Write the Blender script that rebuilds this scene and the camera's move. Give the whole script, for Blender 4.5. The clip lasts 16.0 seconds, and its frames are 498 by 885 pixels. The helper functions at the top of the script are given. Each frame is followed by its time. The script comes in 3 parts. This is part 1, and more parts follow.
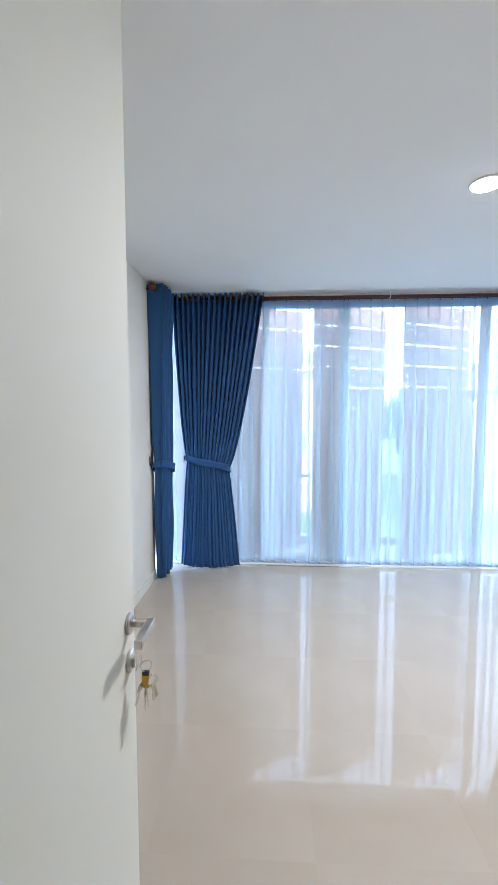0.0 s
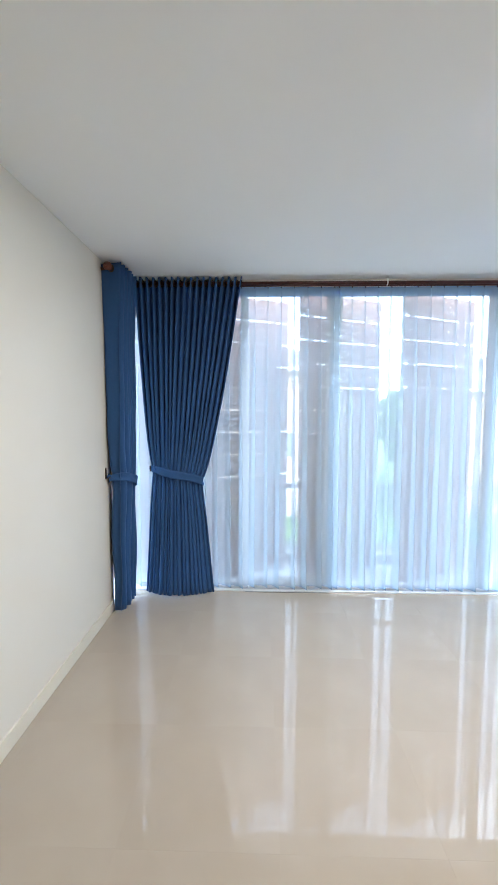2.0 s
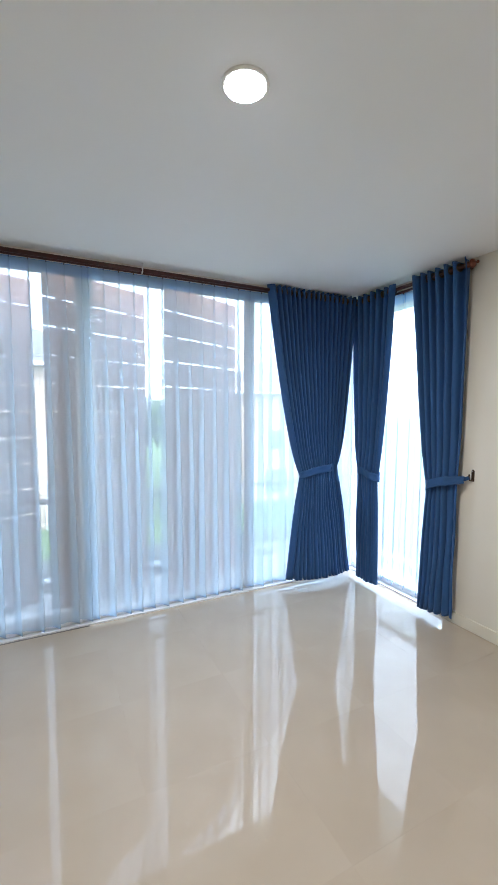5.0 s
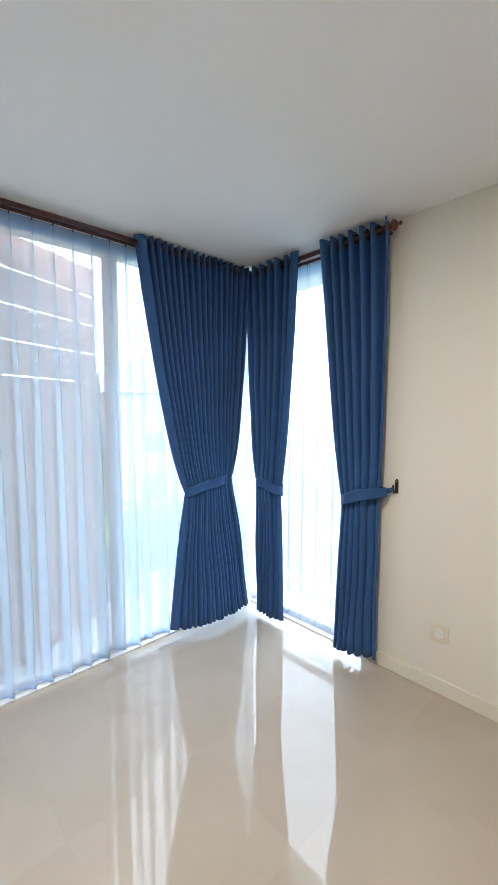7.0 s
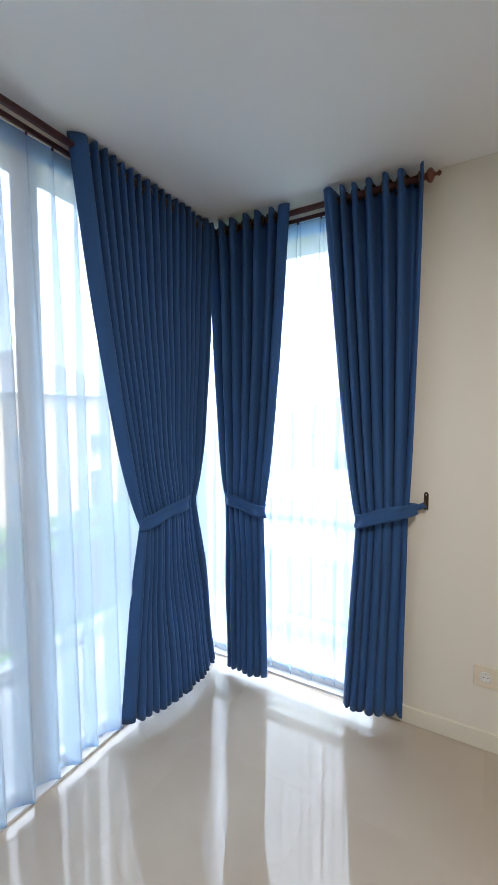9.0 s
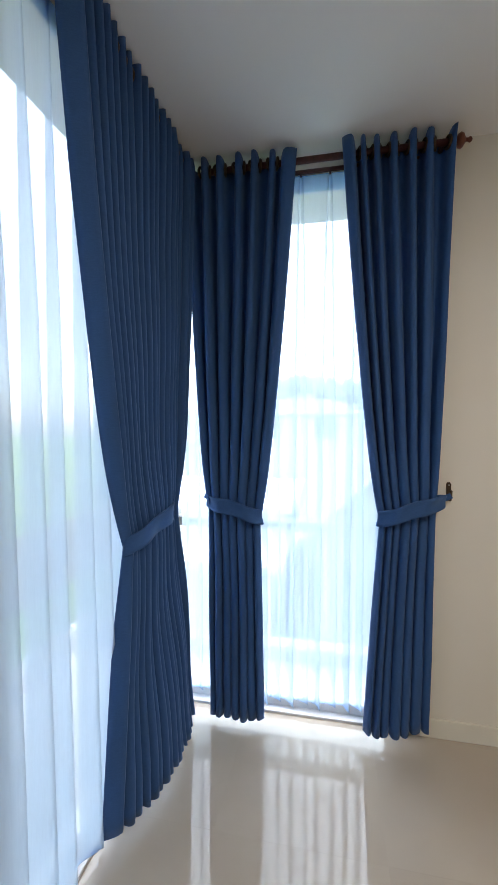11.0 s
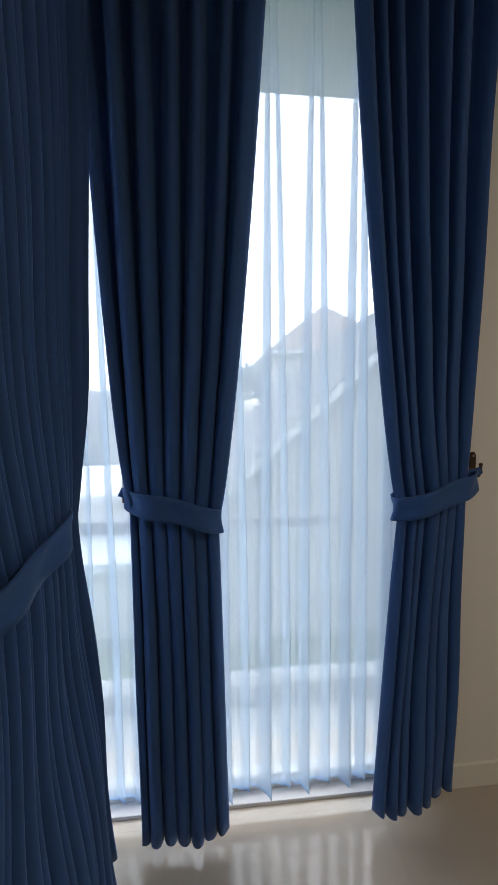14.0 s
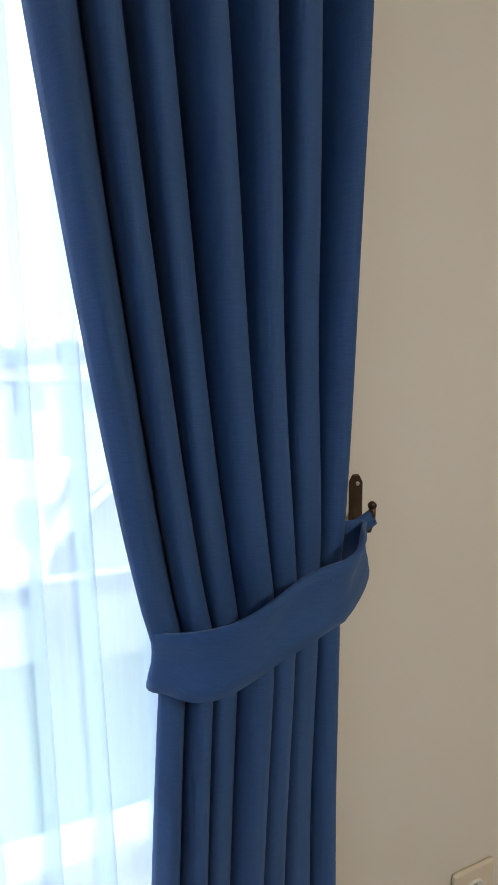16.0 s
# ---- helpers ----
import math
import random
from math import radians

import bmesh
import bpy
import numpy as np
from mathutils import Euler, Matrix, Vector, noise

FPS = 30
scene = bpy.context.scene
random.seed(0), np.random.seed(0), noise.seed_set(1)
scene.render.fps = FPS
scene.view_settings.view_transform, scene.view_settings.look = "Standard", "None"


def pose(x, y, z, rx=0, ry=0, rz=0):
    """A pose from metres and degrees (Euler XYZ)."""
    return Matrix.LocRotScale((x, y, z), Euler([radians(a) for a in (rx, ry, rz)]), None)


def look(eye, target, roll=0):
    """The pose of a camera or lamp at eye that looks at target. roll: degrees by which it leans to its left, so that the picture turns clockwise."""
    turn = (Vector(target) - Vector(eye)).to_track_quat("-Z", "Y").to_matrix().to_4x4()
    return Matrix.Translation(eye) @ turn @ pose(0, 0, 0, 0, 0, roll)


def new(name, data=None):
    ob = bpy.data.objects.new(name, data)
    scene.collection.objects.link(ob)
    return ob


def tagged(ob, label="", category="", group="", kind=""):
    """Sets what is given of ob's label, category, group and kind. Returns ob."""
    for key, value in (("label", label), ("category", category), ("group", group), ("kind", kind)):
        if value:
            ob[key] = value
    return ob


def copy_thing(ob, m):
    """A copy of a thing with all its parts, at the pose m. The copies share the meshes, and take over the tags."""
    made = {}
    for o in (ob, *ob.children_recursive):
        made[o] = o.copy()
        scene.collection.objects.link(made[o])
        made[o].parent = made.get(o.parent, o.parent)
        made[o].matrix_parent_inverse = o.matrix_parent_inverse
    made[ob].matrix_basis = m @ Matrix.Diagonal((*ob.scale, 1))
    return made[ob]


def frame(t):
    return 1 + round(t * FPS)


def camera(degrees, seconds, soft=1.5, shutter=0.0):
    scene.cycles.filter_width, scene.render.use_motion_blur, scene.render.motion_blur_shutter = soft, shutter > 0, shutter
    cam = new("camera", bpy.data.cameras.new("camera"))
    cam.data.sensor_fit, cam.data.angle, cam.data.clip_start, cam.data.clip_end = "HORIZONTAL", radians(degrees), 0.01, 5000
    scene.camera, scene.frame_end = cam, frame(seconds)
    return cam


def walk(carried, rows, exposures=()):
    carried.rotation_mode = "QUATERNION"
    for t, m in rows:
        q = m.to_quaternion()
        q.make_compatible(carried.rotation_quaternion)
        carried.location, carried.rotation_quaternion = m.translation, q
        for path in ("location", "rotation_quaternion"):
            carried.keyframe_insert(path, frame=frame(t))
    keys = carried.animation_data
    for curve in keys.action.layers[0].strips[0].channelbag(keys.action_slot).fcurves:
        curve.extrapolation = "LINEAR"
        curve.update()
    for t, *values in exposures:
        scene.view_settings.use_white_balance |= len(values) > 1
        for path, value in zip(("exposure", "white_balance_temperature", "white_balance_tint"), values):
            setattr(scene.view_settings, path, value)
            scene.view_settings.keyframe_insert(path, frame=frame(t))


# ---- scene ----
cam = camera(62.4, 16.0)
PATH = [
    (0, (0.312, 0.303, 1.564), (0.202, 2.294, 1.415), -0.0),
    (0.5, (0.344, 0.506, 1.586), (0.225, 2.497, 1.43), 0.1),
    (1, (0.37, 0.668, 1.589), (0.255, 2.658, 1.435), 0.2),
    (1.5, (0.349, 0.771, 1.608), (0.261, 2.763, 1.448), 0.2),
    (2, (0.392, 0.858, 1.588), (0.336, 2.852, 1.442), 0.2),
    (2.5, (0.401, 0.935, 1.598), (0.479, 2.929, 1.456), 0.2),
    (3, (0.432, 0.98, 1.604), (0.671, 2.961, 1.463), 0.2),
    (3.5, (0.47, 1.012, 1.59), (0.87, 2.967, 1.456), 0.2),
    (4, (0.477, 1.044, 1.581), (1.043, 2.958, 1.453), 0.3),
    (4.5, (0.549, 1.113, 1.581), (1.29, 2.966, 1.447), 0.1),
    (5, (0.736, 1.191, 1.604), (1.626, 2.976, 1.459), 0.1),
    (7.5, (1.232, 2.189, 1.594), (2.7, 3.54, 1.45), -0.2),
    (8, (1.253, 2.443, 1.588), (2.823, 3.675, 1.446), -0.2),
    (8.5, (1.306, 2.653, 1.565), (2.958, 3.772, 1.426), -0.3),
    (9, (1.362, 2.855, 1.569), (3.086, 3.861, 1.438), -0.2),
    (9.5, (1.394, 3.045, 1.559), (3.186, 3.924, 1.434), -0.2),
    (12, (1.618, 3.92, 1.391), (3.612, 4.052, 1.303), -0.0),
    (12.5, (1.691, 4.011, 1.373), (3.688, 4.049, 1.27), -0.1),
    (13, (1.848, 4.057, 1.347), (3.843, 3.973, 1.244), -0.2),
    (13.5, (2.063, 4.072, 1.331), (4.053, 3.903, 1.229), -0.3),
    (14, (2.229, 3.983, 1.344), (4.212, 3.782, 1.18), -0.5),
    (14.5, (2.431, 3.873, 1.335), (4.394, 3.552, 1.129), -0.8),
    (15, (2.616, 3.738, 1.31), (4.55, 3.269, 1.113), -0.2),
    (15.5, (2.807, 3.578, 1.322), (4.718, 3.027, 1.108), -0.8),
    (16, (2.976, 3.452, 1.319), (4.861, 2.826, 1.081), -0.9),
]
EXPOSURES = [(0.0, 4.12, 5000, 11), (1.0, 4.02, 5200, 11), (2.5, 4.08, 5400, 11), (3.5, 3.88, 5400, 11), (5.0, 3.65, 5500, 11), (7.5, 3.82, 5750, 11), (8.0, 3.81, 5750, 11), (9.0, 3.45, 5700, 12), (9.5, 3.43, 5750, 12), (12.0, 2.98, 6150, 15), (12.5, 2.97, 6250, 15), (13.0, 2.85, 6500, 16), (13.5, 2.63, 6450, 16), (14.5, 1.88, 6200, 16), (15.5, 1.9, 6250, 16), (16.0, 3.13, 6150, 13)]
walk(cam, [(t, look(eye, target, roll)) for t, eye, target, roll in PATH], EXPOSURES)

# ---- light ----
world = bpy.data.worlds.new("sky")
scene.world = world
world.use_nodes = True
wn = world.node_tree
bg = wn.nodes["Background"]
sky = wn.nodes.new("ShaderNodeTexSky")
sky.sky_type = "NISHITA"
sky.sun_disc = False
sky.sun_elevation = radians(60)
sky.sun_rotation = radians(150)
sky.air_density, sky.dust_density, sky.ozone_density = 1.0, 2.0, 1.0
pale = wn.nodes.new("ShaderNodeHueSaturation")       # thin white overcast
pale.inputs["Saturation"].default_value = 0.45
wn.links.new(sky.outputs[0], pale.inputs["Color"])
wn.links.new(pale.outputs[0], bg.inputs[0])
bg.inputs[1].default_value = 0.118
sun = new("sun", bpy.data.lights.new("sun", "SUN"))
sun.data.energy, sun.data.angle, sun.data.color = 0.32, radians(60), (1.0, 0.97, 0.93)
# what the cloud spreads of the sun's light, from high over the street side
sun.matrix_world = look((20 * math.sin(radians(70)), 20 * math.cos(radians(70)), 26), (0, 0, 0))

# ---- room in numbers ----
XW, XE, YS, YN = -0.785, 3.505, 0.47, 4.40
H = 2.70
HEAD = 2.64
T = 0.15
EW0, WW0 = 3.30, 4.05      # where the side windows begin


# ---- materials ----
def mat(name):
    m = bpy.data.materials.new(name)
    m.use_nodes = True
    return m, m.node_tree, m.node_tree.nodes["Principled BSDF"]


def ramp(nt, fac, a, b, lo=0.3, hi=0.7):
    r = nt.nodes.new("ShaderNodeValToRGB")
    r.color_ramp.elements[0].position, r.color_ramp.elements[1].position = lo, hi
    r.color_ramp.elements[0].color, r.color_ramp.elements[1].color = (*a, 1), (*b, 1)
    nt.links.new(fac, r.inputs[0])
    return r.outputs[0]


def tex_noise(nt, scale, detail=4, stretch=None):
    tc = nt.nodes.new("ShaderNodeTexCoord")
    n = nt.nodes.new("ShaderNodeTexNoise")
    n.inputs["Scale"].default_value, n.inputs["Detail"].default_value = scale, detail
    if stretch:
        mp = nt.nodes.new("ShaderNodeMapping")
        mp.inputs["Scale"].default_value = stretch
        nt.links.new(tc.outputs["Object"], mp.inputs[0])
        nt.links.new(mp.outputs[0], n.inputs[0])
    else:
        nt.links.new(tc.outputs["Object"], n.inputs[0])
    return n.outputs[0]


def bump(nt, b, height, strength, distance=0.002):
    n = nt.nodes.new("ShaderNodeBump")
    n.inputs["Strength"].default_value, n.inputs["Distance"].default_value = strength, distance
    nt.links.new(height, n.inputs["Height"])
    nt.links.new(n.outputs[0], b.inputs["Normal"])


def surface(name, a, b, rough=0.6, scale=3.0, fine=150.0, relief=0.15, metal=0.0, stretch=None, rough_b=None):
    """A plain surface: two tones blended at a large scale, fine relief and uneven gloss."""
    m, nt, p = mat(name)
    nt.links.new(ramp(nt, tex_noise(nt, scale, 5, stretch), a, b), p.inputs["Base Color"])
    p.inputs["Metallic"].default_value = metal
    f = tex_noise(nt, fine, 3, stretch)
    rr = nt.nodes.new("ShaderNodeMapRange")
    rr.inputs["To Min"].default_value, rr.inputs["To Max"].default_value = rough, rough_b or rough * 1.15
    nt.links.new(tex_noise(nt, scale * 2.3, 4), rr.inputs[0])
    nt.links.new(rr.outputs[0], p.inputs["Roughness"])
    if relief:
        bump(nt, p, f, relief)
    return m


M_WALL = surface("wall paint", (0.765, 0.72, 0.625), (0.795, 0.755, 0.665), 0.6, 1.2, 220, 0.08)
M_CEIL = surface("ceiling paint", (0.89, 0.885, 0.86), (0.91, 0.905, 0.885), 0.75, 0.9, 260, 0.05)
M_BASE = surface("skirting paint", (0.74, 0.70, 0.58), (0.79, 0.75, 0.64), 0.35, 3, 180, 0.05)
M_DOOR = surface("door lacquer", (0.71, 0.685, 0.59), (0.74, 0.715, 0.625), 0.6, 2, 300, 0.04)
M_FRAME = surface("window aluminium", (0.70, 0.71, 0.72), (0.78, 0.79, 0.80), 0.4, 4, 200, 0.04)
M_GROUT = surface("grout", (0.49, 0.425, 0.34), (0.54, 0.47, 0.385), 0.8, 8, 300, 0.2)
M_ROD = surface("mahogany rod", (0.035, 0.007, 0.006), (0.07, 0.014, 0.011), 0.45, 9, 90, 0.05, stretch=(6, 6, 1))
M_FINIAL = surface("mahogany finial", (0.10, 0.025, 0.014), (0.16, 0.045, 0.022), 0.28, 14, 90, 0.05)
M_BRONZE = surface("dark bronze", (0.06, 0.04, 0.03), (0.11, 0.075, 0.05), 0.35, 30, 300, 0.05, metal=0.8)
M_STEEL = surface("satin steel", (0.55, 0.53, 0.50), (0.66, 0.64, 0.61), 0.28, 20, 400, 0.04, metal=1.0)
M_KEY = surface("nickel keys", (0.62, 0.60, 0.55), (0.75, 0.73, 0.68), 0.25, 40, 500, 0.08, metal=1.0)
M_YELLOW = surface("yellow plastic", (0.75, 0.42, 0.02), (0.85, 0.52, 0.03), 0.35, 30, 300, 0.03)
M_BLACK = surface("black plastic", (0.02, 0.02, 0.02), (0.04, 0.04, 0.04), 0.4, 30, 300, 0.03)
M_PLASTIC = surface("white plastic", (0.78, 0.77, 0.73), (0.83, 0.82, 0.78), 0.35, 20, 300, 0.02)
M_SOCKET = surface("cream socket plastic", (0.72, 0.64, 0.50), (0.77, 0.69, 0.55), 0.35, 20, 300, 0.02)
M_FIN = surface("brown composite slats", (0.27, 0.16, 0.125), (0.37, 0.235, 0.19), 0.6, 4, 60, 0.25, stretch=(1, 1, 9))
M_POST = surface("grey steel post", (0.15, 0.145, 0.145), (0.21, 0.205, 0.205), 0.5, 6, 120, 0.1)
M_SLAB = surface("balcony concrete", (0.35, 0.35, 0.345), (0.43, 0.425, 0.42), 0.75, 3, 90, 0.25)
M_PLASTER = surface("outside plaster", (0.62, 0.60, 0.56), (0.70, 0.68, 0.64), 0.8, 2, 60, 0.25)
M_CREAM = surface("cream house plaster", (0.50, 0.37, 0.27), (0.57, 0.44, 0.33), 0.8, 1.5, 40, 0.25)
M_WHITEROOF = surface("white sheet roof", (0.74, 0.74, 0.74), (0.82, 0.82, 0.82), 0.5, 0.8, 20, 0.1)
M_TILE_GREY = surface("grey roof tile", (0.16, 0.155, 0.16), (0.25, 0.24, 0.24), 0.7, 3, 30, 0.3)
# brown tile lightened in its colour for the haze over distant roofs
M_TILE_HAZY_BROWN = surface("hazy brown roof tile", (0.34, 0.27, 0.23), (0.42, 0.35, 0.31), 0.7, 3, 30, 0.3)
M_DARKGLASS = surface("house window", (0.14, 0.15, 0.16), (0.22, 0.23, 0.24), 0.12, 2, 20, 0.0)
M_LAWN = surface("lawn", (0.05, 0.10, 0.025), (0.11, 0.16, 0.05), 0.9, 0.35, 8, 0.5)
M_ROAD = surface("asphalt", (0.045, 0.045, 0.045), (0.075, 0.073, 0.07), 0.85, 0.8, 40, 0.4)
M_LEAF = surface("leaves", (0.03, 0.075, 0.02), (0.09, 0.14, 0.045), 0.8, 1.5, 6, 0.3)
M_BARK = surface("bark", (0.10, 0.07, 0.05), (0.16, 0.12, 0.09), 0.9, 4, 30, 0.5)

# polished porcelain: fine speckle under a hard glaze
M_TILE, nt, p = mat("polished porcelain")
oi = nt.nodes.new("ShaderNodeObjectInfo")
spk = ramp(nt, tex_noise(nt, 260, 6), (0.485, 0.42, 0.34), (0.50, 0.435, 0.353), 0.3, 0.7)
cloud = ramp(nt, tex_noise(nt, 2.5, 5), (0.93, 0.92, 0.90), (1, 1, 1))
mul = nt.nodes.new("ShaderNodeMixRGB")
mul.blend_type, mul.inputs[0].default_value = "MULTIPLY", 1.0
nt.links.new(spk, mul.inputs[1])
nt.links.new(cloud, mul.inputs[2])
hsv = nt.nodes.new("ShaderNodeHueSaturation")
mr = nt.nodes.new("ShaderNodeMapRange")
mr.inputs["To Min"].default_value, mr.inputs["To Max"].default_value = 0.993, 1.007
nt.links.new(oi.outputs["Random"], mr.inputs[0])
nt.links.new(mr.outputs[0], hsv.inputs["Value"])
nt.links.new(mul.outputs[0], hsv.inputs["Color"])
nt.links.new(hsv.outputs[0], p.inputs["Base Color"])
p.inputs["Roughness"].default_value = 0.02
p.inputs["IOR"].default_value = 1.6


def cloth(name, a, b):
    """Matt woven blackout cloth: warp and weft, slubs and soft creases."""
    m, nt, p = mat(name)
    slub = tex_noise(nt, 60, 5, (1, 1, 12))
    col = ramp(nt, slub, a, b, 0.3, 0.7)
    nt.links.new(col, p.inputs["Base Color"])
    p.inputs["Roughness"].default_value = 0.8
    p.inputs["Sheen Weight"].default_value = 0.22
    p.inputs["Sheen Roughness"].default_value = 0.4
    p.inputs["Sheen Tint"].default_value = (0.45, 0.62, 1.0, 1)
    add = nt.nodes.new("ShaderNodeMath")
    add.operation = "MULTIPLY_ADD"
    add.inputs[1].default_value = 0.7
    nt.links.new(tex_noise(nt, 420, 2, (1, 1, 0.35)), add.inputs[0])
    nt.links.new(tex_noise(nt, 38, 4), add.inputs[2])
    bump(nt, p, add.outputs[0], 0.16, 0.003)
    return m


M_CLOTH = cloth("blue curtain cloth", (0.021, 0.075, 0.215), (0.029, 0.091, 0.252))


def voile(name, clear, tint):
    """Sheer cloth: part of the light passes straight, the rest is scattered by the threads."""
    m = bpy.data.materials.new(name)
    m.use_nodes = True
    nt = m.node_tree
    nt.nodes.remove(nt.nodes["Principled BSDF"])
    out = nt.nodes["Material Output"]
    tr = nt.nodes.new("ShaderNodeBsdfTransparent")
    tl = nt.nodes.new("ShaderNodeBsdfTranslucent")
    df = nt.nodes.new("ShaderNodeBsdfDiffuse")
    col = ramp(nt, tex_noise(nt, 120, 4, (1, 1, 0.05)), tuple(c * 0.97 for c in tint), tint)
    for s in (tl, df):
        nt.links.new(col, s.inputs[0])
    thread = nt.nodes.new("ShaderNodeMixShader")
    thread.inputs[0].default_value = 0.3
    nt.links.new(tl.outputs[0], thread.inputs[1])
    nt.links.new(df.outputs[0], thread.inputs[2])
    mx = nt.nodes.new("ShaderNodeMixShader")
    mr = nt.nodes.new("ShaderNodeMapRange")
    mr.inputs["To Min"].default_value, mr.inputs["To Max"].default_value = clear + 0.02, clear - 0.02
    nt.links.new(tex_noise(nt, 300, 3, (1, 1, 0.1)), mr.inputs[0])
    nt.links.new(mr.outputs[0], mx.inputs[0])
    nt.links.new(thread.outputs[0], mx.inputs[1])
    nt.links.new(tr.outputs[0], mx.inputs[2])
    nt.links.new(mx.outputs[0], out.inputs[0])
    return m


M_VOILE = voile("pale blue voile", 0.45, (0.755, 0.87, 0.967))
M_VOILE_BAND = voile("doubled blue voile", 0.28, (0.24, 0.50, 0.90))

M_GLASS = bpy.data.materials.new("window glass")
M_GLASS.use_nodes = True
nt = M_GLASS.node_tree
nt.nodes.remove(nt.nodes["Principled BSDF"])
gl, tr, mx = (nt.nodes.new("ShaderNodeBsdf" + k) for k in ("Glossy", "Transparent", "Diffuse"))
nt.nodes.remove(mx)
mx = nt.nodes.new("ShaderNodeMixShader")
fr = nt.nodes.new("ShaderNodeMath")             # gloss of thin glass by the angle of view
fr.operation = "MULTIPLY_ADD"
facing = nt.nodes.new("ShaderNodeLayerWeight")
facing.inputs[0].default_value = 0.5
pw = nt.nodes.new("ShaderNodeMath")
pw.operation = "POWER"
pw.inputs[1].default_value = 5
nt.links.new(facing.outputs["Facing"], pw.inputs[0])
nt.links.new(pw.outputs[0], fr.inputs[0])
fr.inputs[1].default_value, fr.inputs[2].default_value = 0.9, 0.012
gl.inputs["Roughness"].default_value = 0.0
tr.inputs[0].default_value = (0.93, 0.96, 0.95, 1)
nt.links.new(fr.outputs[0], mx.inputs[0])
nt.links.new(tr.outputs[0], mx.inputs[1])
nt.links.new(gl.outputs[0], mx.inputs[2])
nt.links.new(mx.outputs[0], nt.nodes["Material Output"].inputs[0])

M_LAMP, nt, p = mat("lamp diffuser")
p.inputs["Base Color"].default_value = (0.9, 0.9, 0.88, 1)
p.inputs["Emission Color"].default_value = (1.0, 0.97, 0.93, 1)
p.inputs["Emission Strength"].default_value = 5


# ---- mesh helpers ----
def link(name, me, material, parent=None, label="", smooth=False):
    me.materials.clear()
    me.materials.append(material)
    if smooth:
        for f in me.polygons:
            f.use_smooth = True
    ob = new(name, me)
    ob.parent = parent
    if label:
        ob["label"] = label
    return ob


def part(name, bm, material, parent=None, label="", smooth=False):
    me = bpy.data.meshes.new(name)
    bm.normal_update()
    bm.to_mesh(me)
    bm.free()
    return link(name, me, material, parent, label, smooth)


def empty(name, at=(0, 0, 0)):
    ob = new(name)
    ob.location = at
    ob.empty_display_size = 0.1
    return ob


def box(x0, x1, y0, y1, z0, z1, bevel=0.0, bm=None):
    own = bm is None
    bm = bmesh.new() if own else bm
    r = bmesh.ops.create_cube(bm, size=1)
    for v in r["verts"]:
        v.co = Vector(((x0 + x1) / 2 + v.co.x * (x1 - x0), (y0 + y1) / 2 + v.co.y * (y1 - y0), (z0 + z1) / 2 + v.co.z * (z1 - z0)))
    if bevel:
        es = list({e for v in r["verts"] for e in v.link_edges})
        bmesh.ops.bevel(bm, geom=es, offset=bevel, segments=2, affect="EDGES", profile=0.5)
    return bm


def lathe(profile, m=None, n=20, bm=None):
    """A turned body about z from (radius, z) pairs."""
    bm = bm or bmesh.new()
    rings = []
    for r, z in profile:
        rings.append([bm.verts.new((max(r, 1e-4) * math.cos(2 * math.pi * i / n), max(r, 1e-4) * math.sin(2 * math.pi * i / n), z)) for i in range(n)])
    for a, b in zip(rings, rings[1:]):
        for i in range(n):
            bm.faces.new((a[i], a[(i + 1) % n], b[(i + 1) % n], b[i]))
    bm.faces.new(list(reversed(rings[0])))
    bm.faces.new(rings[-1])
    if m:
        bmesh.ops.transform(bm, matrix=m, verts=[v for ring in rings for v in ring])
    return bm


def tube(points, r, n=10, bm=None, flat=1.0):
    """A tube along points."""
    bm = bm or bmesh.new()
    pts = [Vector(q) for q in points]
    rings = []
    for i, q in enumerate(pts):
        d = (pts[min(i + 1, len(pts) - 1)] - pts[max(i - 1, 0)]).normalized()
        up = Vector((0, 0, 1)) if abs(d.z) < 0.9 else Vector((0, 1, 0))
        a = d.cross(up).normalized()
        b = a.cross(d).normalized()
        rings.append([bm.verts.new(q + a * r * math.cos(2 * math.pi * k / n) + b * r * flat * math.sin(2 * math.pi * k / n)) for k in range(n)])
    for a, b in zip(rings, rings[1:]):
        for k in range(n):
            bm.faces.new((a[k], a[(k + 1) % n], b[(k + 1) % n], b[k]))
    bm.faces.new(list(reversed(rings[0])))
    bm.faces.new(rings[-1])
    return bm


def torus_mesh(name, R, r, n=20, k=8):
    bm = bmesh.new()
    rings = []
    for i in range(n):
        a = 2 * math.pi * i / n
        rings.append([bm.verts.new(((R + r * math.cos(2 * math.pi * j / k)) * math.cos(a), (R + r * math.cos(2 * math.pi * j / k)) * math.sin(a), r * math.sin(2 * math.pi * j / k))) for j in range(k)])
    for i in range(n):
        a, b = rings[i], rings[(i + 1) % n]
        for j in range(k):
            bm.faces.new((a[j], b[j], b[(j + 1) % k], a[(j + 1) % k]))
    bm.normal_update()
    me = bpy.data.meshes.new(name)
    bm.to_mesh(me)
    bm.free()
    return me


def structure(name, bm, material, label="", category=""):
    return tagged(part(name, bm, material), label, category, kind="structure")


